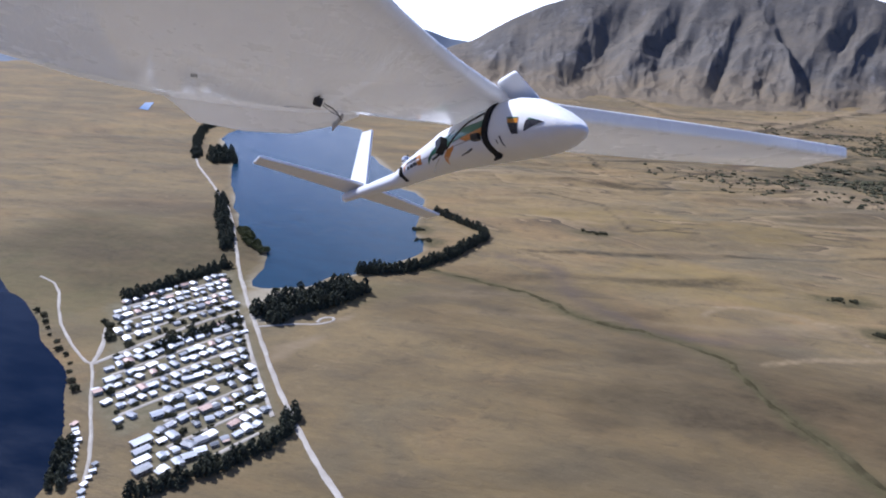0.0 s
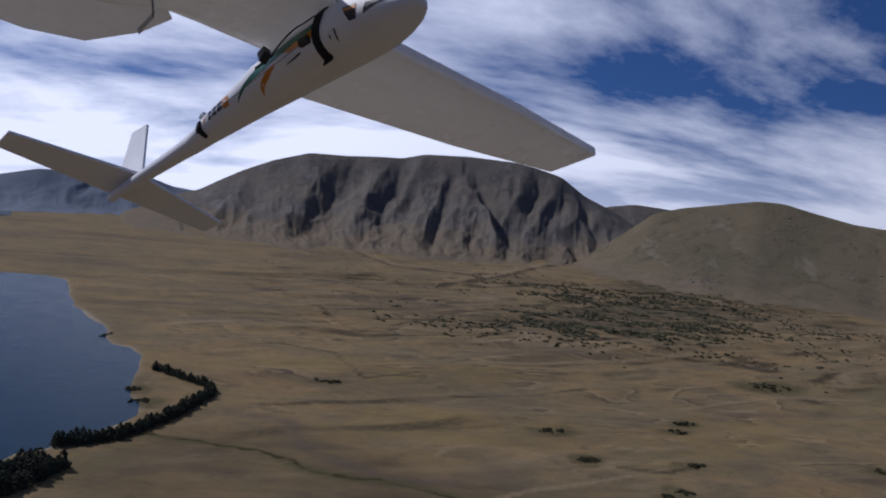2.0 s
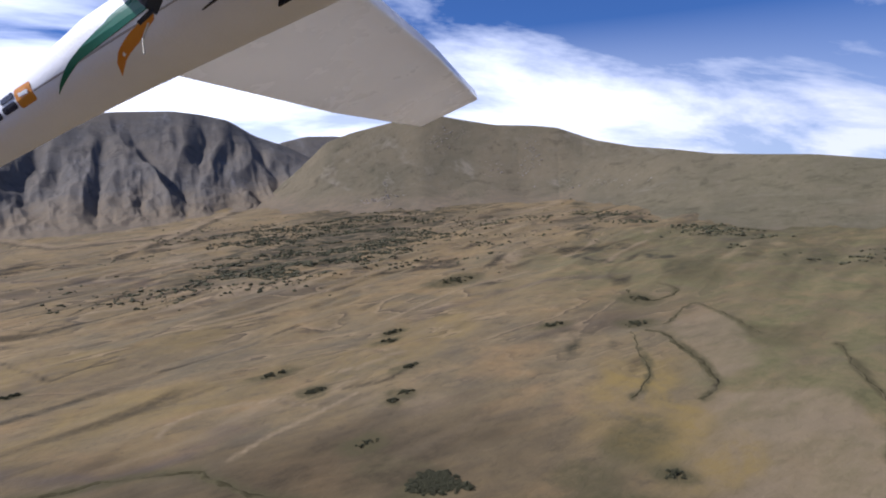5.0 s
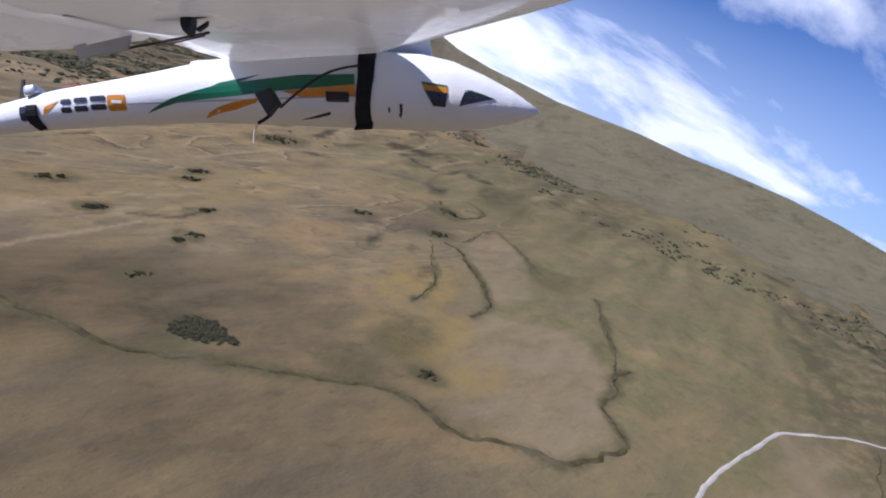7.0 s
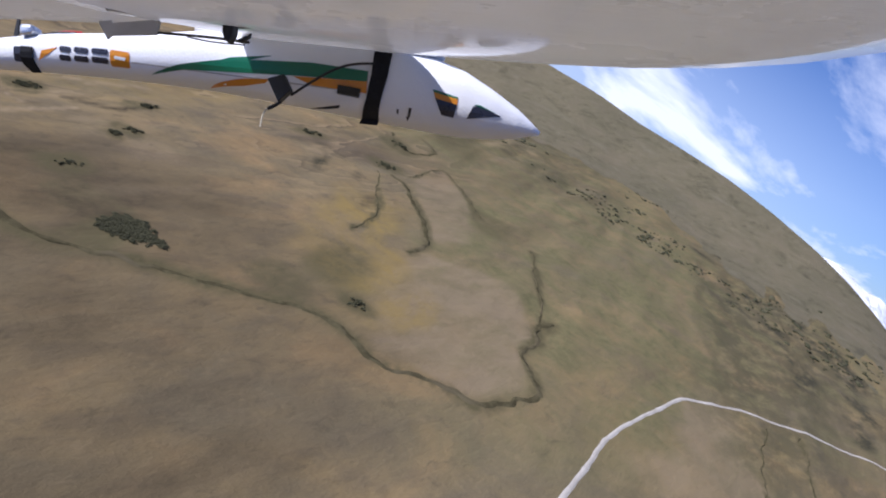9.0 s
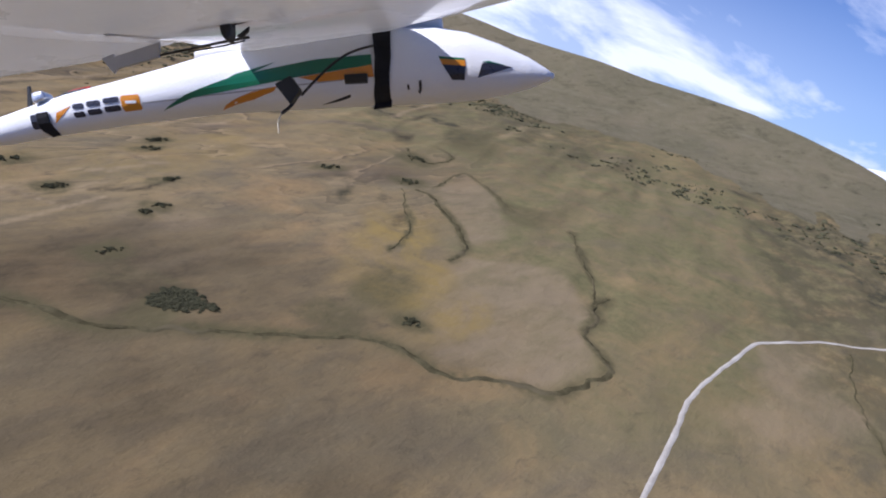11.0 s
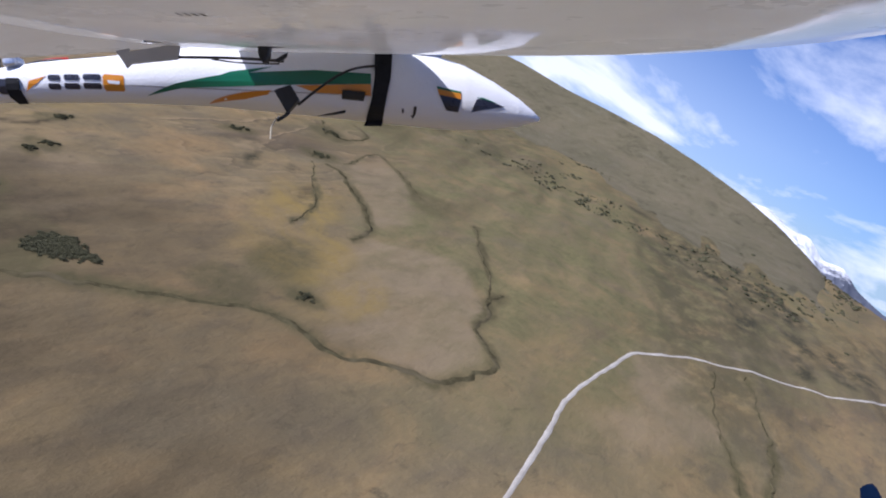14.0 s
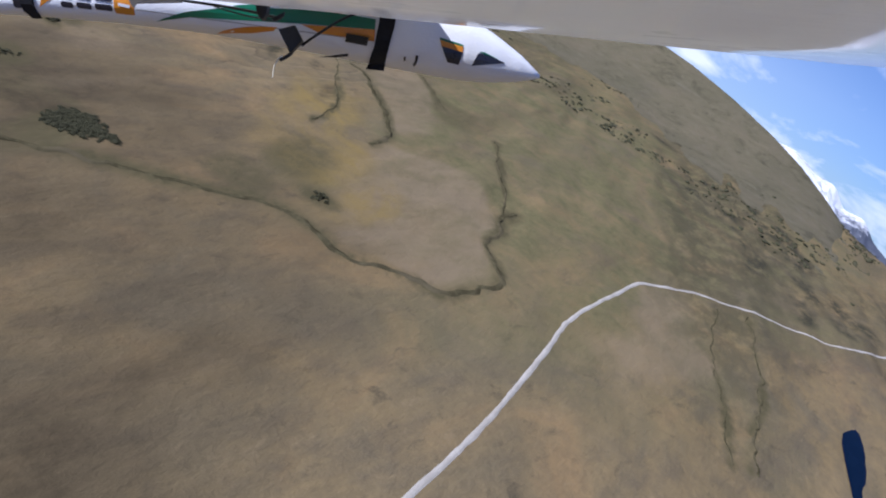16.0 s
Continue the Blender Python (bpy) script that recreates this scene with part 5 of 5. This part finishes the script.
decal("stripe", [(-314, 167), (-282, 178), (-239, 187), (-195, 191), (-139, 194), (-80, 191), (-80, 180), (-152, 179), (-226, 176), (-276, 174)], M["green"], body, "dark green vinyl swoosh")
decal("stripe", [(-248, 183), (-226, 191), (-183, 197), (-214, 188)], M["green"], body, "dark green vinyl swoosh")
decal("stripe", [(-159, 178), (-80, 180), (-80, 168), (-139, 171)], M["orange"], body, "orange vinyl stripe")
decal("stripe", [(-256, 163), (-232, 168), (-214, 171), (-185, 173), (-189, 169), (-214, 165)], M["orange"], body, "orange vinyl stripe")
decal("seam", [(-332, 176), (-114, 170), (-114, 169), (-332, 175)], M["tape"], body, "dark seam between the fuselage halves", 0.0006)
# the maker's mark, as plain shapes
for x0, x1, y0, y1 in ((128, 147, 144, 153), (128, 147, 158, 167), (153, 177, 143, 152), (153, 177, 157, 166), (183, 211, 142, 151), (183, 211, 156, 165), (50, 63, 152, 176)):
    o = lambda u, v: ((u - 784) * 0.6213, (441 - v) * 0.6213)
    decal("mark", [o(x0 + 2, y0), o(x1 - 2, y0), o(x1, y0 + 2), o(x1, y1 - 2), o(x1 - 2, y1), o(x0 + 2, y1), o(x0, y1 - 2), o(x0, y0 + 2)], M["dark_vinyl"], body, "dark bar of the maker's mark")
decal("mark", [(-352, 186), (-334, 185), (-333, 183), (-334, 171), (-336, 170), (-353, 170), (-354, 172), (-354, 184)], M["orange"], body, "orange block of the maker's mark", 0.0006)
decal("mark", [(-349, 180), (-337, 179), (-338, 176), (-349, 177)], M["foam"], body, "white bar on the orange block", 0.0014)
decal("mark", [(-426, 178), (-410, 183), (-418, 176), (-430, 168)], M["orange"], body, "orange flame of the maker's mark", 0.0006)
decal("window_decal", [(-7, 170), (17, 165), (14, 152), (1, 154)], M["dark_vinyl"], body, "dark window decal")
decal("window_decal", [(-9, 176), (17, 171), (17, 165), (-7, 170)], M["orange"], body, "orange edge of the window decal")
decal("window_decal", [(-10, 179), (17, 173), (17, 171), (-9, 176)], M["green"], body, "green edge of the window decal")
decal("window_decal", [(28, 152), (34, 165), (42, 165), (65, 157)], M["dark_vinyl"], body, "dark wedge-shaped window decal")
decal("window_decal", [(34, 167), (41, 167), (58, 160), (41, 165)], M["green"], body, "green edge of the window decal")
decal("mark", [(-37, 150), (-35, 150), (-34, 158), (-31, 158), (-32, 151), (-35, 147)], M["dark_vinyl"], body, "small dark mark")
decal("mark", [(-47, 156), (-45, 156), (-45, 152), (-47, 152)], M["dark_vinyl"], body, "small dark mark")
decal("battery_plug", [(-110, 173), (-86, 171), (-88, 163), (-111, 165)], M["black"], body, "black rectangular plug", 0.006, 0.006)
decal("strap", [(-76, 214), (-57, 214), (-59, 187), (-69, 141), (-89, 141), (-80, 162), (-76, 187)], M["webbing"], aircraft, "black webbing strap round the fuselage", 0.0035, 0.0025)
decal("strap", [(-447, 180), (-435, 180), (-435, 158), (-444, 157), (-448, 162)], M["webbing"], aircraft, "black webbing strap round the fuselage", 0.0035, 0.0025)


def slab(pts, thick, bevel=0.0):
    """A plate through the given points, thickened away from the viewer and upwards."""
    bm = bmesh.new()
    vs = [bm.verts.new(p) for p in pts]
    f = bm.faces.new(vs)
    f.normal_update()
    n = f.normal.copy()
    if n.y > 0:
        n = -n
    made = bmesh.ops.extrude_face_region(bm, geom=[f])["geom"]
    for v in made:
        if isinstance(v, bmesh.types.BMVert):
            v.co -= n * thick
    if bevel:
        bmesh.ops.bevel(bm, geom=bm.edges[:], offset=bevel, segments=3, affect="EDGES", profile=0.6)
    return bm


# distance in from the tip, height of the underside, leading edge, trailing edge
WING = [(-0.16, 0.104, 0.06, -0.12), (-0.13, 0.101, 0.15, -0.22), (-0.06, 0.099, 0.205, -0.27), (0.05, 0.100, 0.222, -0.292), (0.20, 0.107, 0.228, -0.296), (0.32, 0.121, 0.228, -0.290), (0.40, 0.1345, 0.217, -0.278),
        (0.45, 0.1425, 0.192, -0.262), (0.50, 0.151, 0.145, -0.235), (0.55, 0.162, 0.098, -0.205), (0.60, 0.174, 0.052, -0.204), (0.64, 0.184, 0.018, -0.206), (0.68, 0.195, -0.018, -0.208), (0.73, 0.208, -0.057, -0.212), (0.79, 0.222, -0.075, -0.216)]
PROFILE = [(0.0, 0.35), (0.008, 0.12), (0.03, 0.02), (0.10, 0.0), (0.5, 0.0), (0.9, 0.0), (0.985, 0.06), (1.0, 0.16), (0.985, 0.26), (0.85, 0.45), (0.6, 0.75), (0.35, 1.0), (0.15, 0.9), (0.04, 0.62), (0.008, 0.46)]


def loft(stations, thick):
    bm = bmesh.new()
    rings = []
    for d, y, front, rear in stations:
        rings.append([bm.verts.new((front + (rear - front) * u, y + thick * v, -d)) for u, v in PROFILE])
    n = len(PROFILE)
    for lo, hi in zip(rings, rings[1:]):
        for k in range(n):
            bm.faces.new((lo[k], lo[(k + 1) % n], hi[(k + 1) % n], hi[k]))
    bm.faces.new(rings[0])
    bm.faces.new(rings[-1])
    return bm


def under_wing(x, d):
    return (x, float(np.interp(d, [w[0] for w in WING], [w[1] for w in WING])), -d)


part("wing", loft(WING, 0.03), M["wing"], aircraft, "white taped foam wing seen from below", True)
part("wing", slab([(x, 0.2176 + 0.26 * (d - 0.80), -d) for x, d in ((-0.07, 0.80), (-0.09, 1.2), (-0.12, 1.52), (-0.25, 1.52), (-0.28, 1.2), (-0.29, 0.80))], 0.024, 0.007), M["wing"], aircraft, "white taped foam wing seen from below", True)
part("aileron", slab([*[(float(np.interp(d, [w[0] for w in WING], [w[3] for w in WING])) + 0.006, under_wing(0, d)[1] + 0.005, -d) for d in (0.552, 0.49, 0.43, 0.36, 0.30)], (-0.352, 0.116, -0.36), (-0.345, 0.124, -0.43), (-0.3247, 0.1404, -0.5000), (-0.2661, 0.1590, -0.5500), (-0.2191, 0.1705, -0.5700)], 0.004, 0.001), M["wing"], aircraft, "hinged aileron drooping from the wing")
# four tiny printed digits under the wing, drawn as plain bars
for dx in (0.0, 0.0036, 0.0072, 0.0108):
    bm = bmesh.new()
    bm.faces.new([bm.verts.new(Vector(under_wing(-0.157 + dx + ex, d)) - Vector((0, 0.0005, 0))) for ex, d in ((0.0, 0.330), (0.0016, 0.330), (0.0021, 0.339), (0.0005, 0.339))])
    part("mark", bm, M["black"], aircraft, "tiny dark bar for a printed digit under the wing")
part("tail_fin", slab([(-0.86, 0.18, -0.752), (-0.72, 0.18, -0.752), (-0.79, 0.34, -0.752), (-0.87, 0.35, -0.752)], 0.006, 0.002), M["foam"], aircraft, "white foam tail fin")
part("tailplane", slab([(-0.88, 0.192, -0.52), (-0.80, 0.192, -0.52), (-0.74, 0.192, -0.75), (-0.80, 0.192, -0.98), (-0.88, 0.192, -0.98)], 0.006, 0.002), M["foam"], aircraft, "white foam tailplane")
part("canopy", slab([(-0.0518, 0.2030, -0.7450), (-0.0522, 0.2131, -0.7500), (-0.0304, 0.2156, -0.7500), (-0.0118, 0.2137, -0.7500), (0.0006, 0.2067, -0.7450)], 0.05, 0.004), M["foam"], aircraft, "rounded canopy edge behind the nose")


def rod(name, pts, radius, material, parent, label="", sides=8):
    c = bpy.data.curves.new(name, "CURVE")
    c.dimensions, c.bevel_depth, c.bevel_resolution = "3D", radius, 2
    s = c.splines.new("BEZIER")
    s.bezier_points.add(len(pts) - 1)
    for b, p in zip(s.bezier_points, pts):
        b.co = p
        b.handle_left_type = b.handle_right_type = "AUTO"
    me = bpy.data.meshes.new_from_object(new("temporary", c))
    bpy.data.objects.remove(bpy.data.objects["temporary"])
    me.name = name
    me.materials.clear()
    me.materials.append(material)
    me.polygons.foreach_set("use_smooth", np.ones(len(me.polygons), bool))
    ob = new(name, me)
    ob.parent = parent
    return tagged(ob, label)


horn = part("control_horn", slab([(-0.2628, 0.1588, -0.5460), (-0.2524, 0.1642, -0.5460), (-0.2524, 0.1583, -0.5460), (-0.2153, 0.1646, -0.5460), (-0.2171, 0.1529, -0.5460), (-0.2515, 0.1488, -0.5460), (-0.2542, 0.1456, -0.5460)], 0.003, 0.0008), M["grey_plastic"], aircraft, "grey plastic control horn on the aileron")
rod("pushrod", [(-0.2189, 0.1551, -0.5460), (-0.1654, 0.1486, -0.5200), (-0.1326, 0.1416, -0.4970)], 0.0011, M["steel"], aircraft, "thin steel pushrod")
servo = part("servo", slab([(-0.1482, 0.1536, -0.4970), (-0.1396, 0.1544, -0.4970), (-0.1404, 0.1437, -0.4970), (-0.1429, 0.1379, -0.4970), (-0.1457, 0.1387, -0.4970), (-0.1478, 0.1437, -0.4970)], 0.012, 0.002), M["black"], aircraft, "black servo below the wing")
part("servo_arm", slab([(-0.1741, 0.1534, -0.4900), (-0.1518, 0.1522, -0.4900), (-0.1275, 0.1494, -0.4900), (-0.1396, 0.1482, -0.4900), (-0.1640, 0.1510, -0.4900)], 0.003, 0.0005), M["black"], servo, "black servo arm")
part("servo_arm", slab([(-0.1370, 0.1395, -0.4880), (-0.1277, 0.1451, -0.4880), (-0.1285, 0.1419, -0.4880), (-0.1342, 0.1378, -0.4880)], 0.003, 0.0005), M["black"], servo, "black servo arm")
rod("wire", [(-0.1901, 0.1511, -0.5350), (-0.1638, 0.1442, -0.5150), (-0.1354, 0.1396, -0.4970)], 0.0006, M["steel"], servo, "thin wire")
rod("wire", [(-0.2130, 0.1444, -0.4600), (-0.2005, 0.1514, -0.4900), (-0.1909, 0.1587, -0.5250)], 0.0015, M["grey_plastic"], aircraft, "thin grey cable under the wing")
antenna = part("antenna_box", slab([(-0.1680, 0.1578, -0.6900), (-0.1520, 0.1635, -0.6900), (-0.1440, 0.1492, -0.6900), (-0.1555, 0.1360, -0.6900)], 0.012, 0.0015), M["black"], aircraft, "black square antenna box on the fuselage side")
rod("antenna_rod", [(-0.1543, 0.1379, -0.6850), (-0.1593, 0.1328, -0.6820), (-0.1650, 0.1290, -0.6800)], 0.0018, M["black"], antenna, "short black antenna stub")
rod("lead", [(-0.1463, 0.1458, -0.6900), (-0.1280, 0.1606, -0.6900), (-0.1031, 0.1785, -0.6950), (-0.0881, 0.1850, -0.7000), (-0.0698, 0.1878, -0.7020)], 0.0013, M["black"], antenna, "thin black lead")
rod("tail_wire", [(-0.1646, 0.1349, -0.6900), (-0.1715, 0.1252, -0.6900), (-0.1732, 0.1126, -0.6900)], 0.0007, M["cream"], antenna, "thin pale wire end")
part("tie", slab([(-0.1306, 0.1382, -0.7100), (-0.1094, 0.1429, -0.7100), (-0.1012, 0.1447, -0.7100), (-0.1017, 0.1417, -0.7100), (-0.1141, 0.1394, -0.7100)], 0.002, 0.0004), M["black"], aircraft, "black cable tie end")
motor = part("motor", slab([(-0.4406, 0.1981, -0.7450), (-0.4271, 0.1993, -0.7450), (-0.4246, 0.1895, -0.7450), (-0.4394, 0.1858, -0.7450)], 0.02, 0.004), M["silver"], aircraft, "small bright motor above the tail boom")
part("propeller", slab([(-0.4524, 0.1870, -0.7400), (-0.4499, 0.2090, -0.7400), (-0.4469, 0.2090, -0.7400), (-0.4475, 0.1870, -0.7400)], 0.003, 0.0006), M["black"], motor, "black propeller blade")
rod("lead", [(-0.4223, 0.1925, -0.7400), (-0.4043, 0.1948, -0.7350), (-0.3860, 0.1960, -0.7350)], 0.0015, M["black"], motor, "black motor lead")
rod("lead", [(-0.4217, 0.1900, -0.7400), (-0.4012, 0.1960, -0.7350), (-0.3825, 0.1992, -0.7400)], 0.0012, M["red"], motor, "red motor lead")
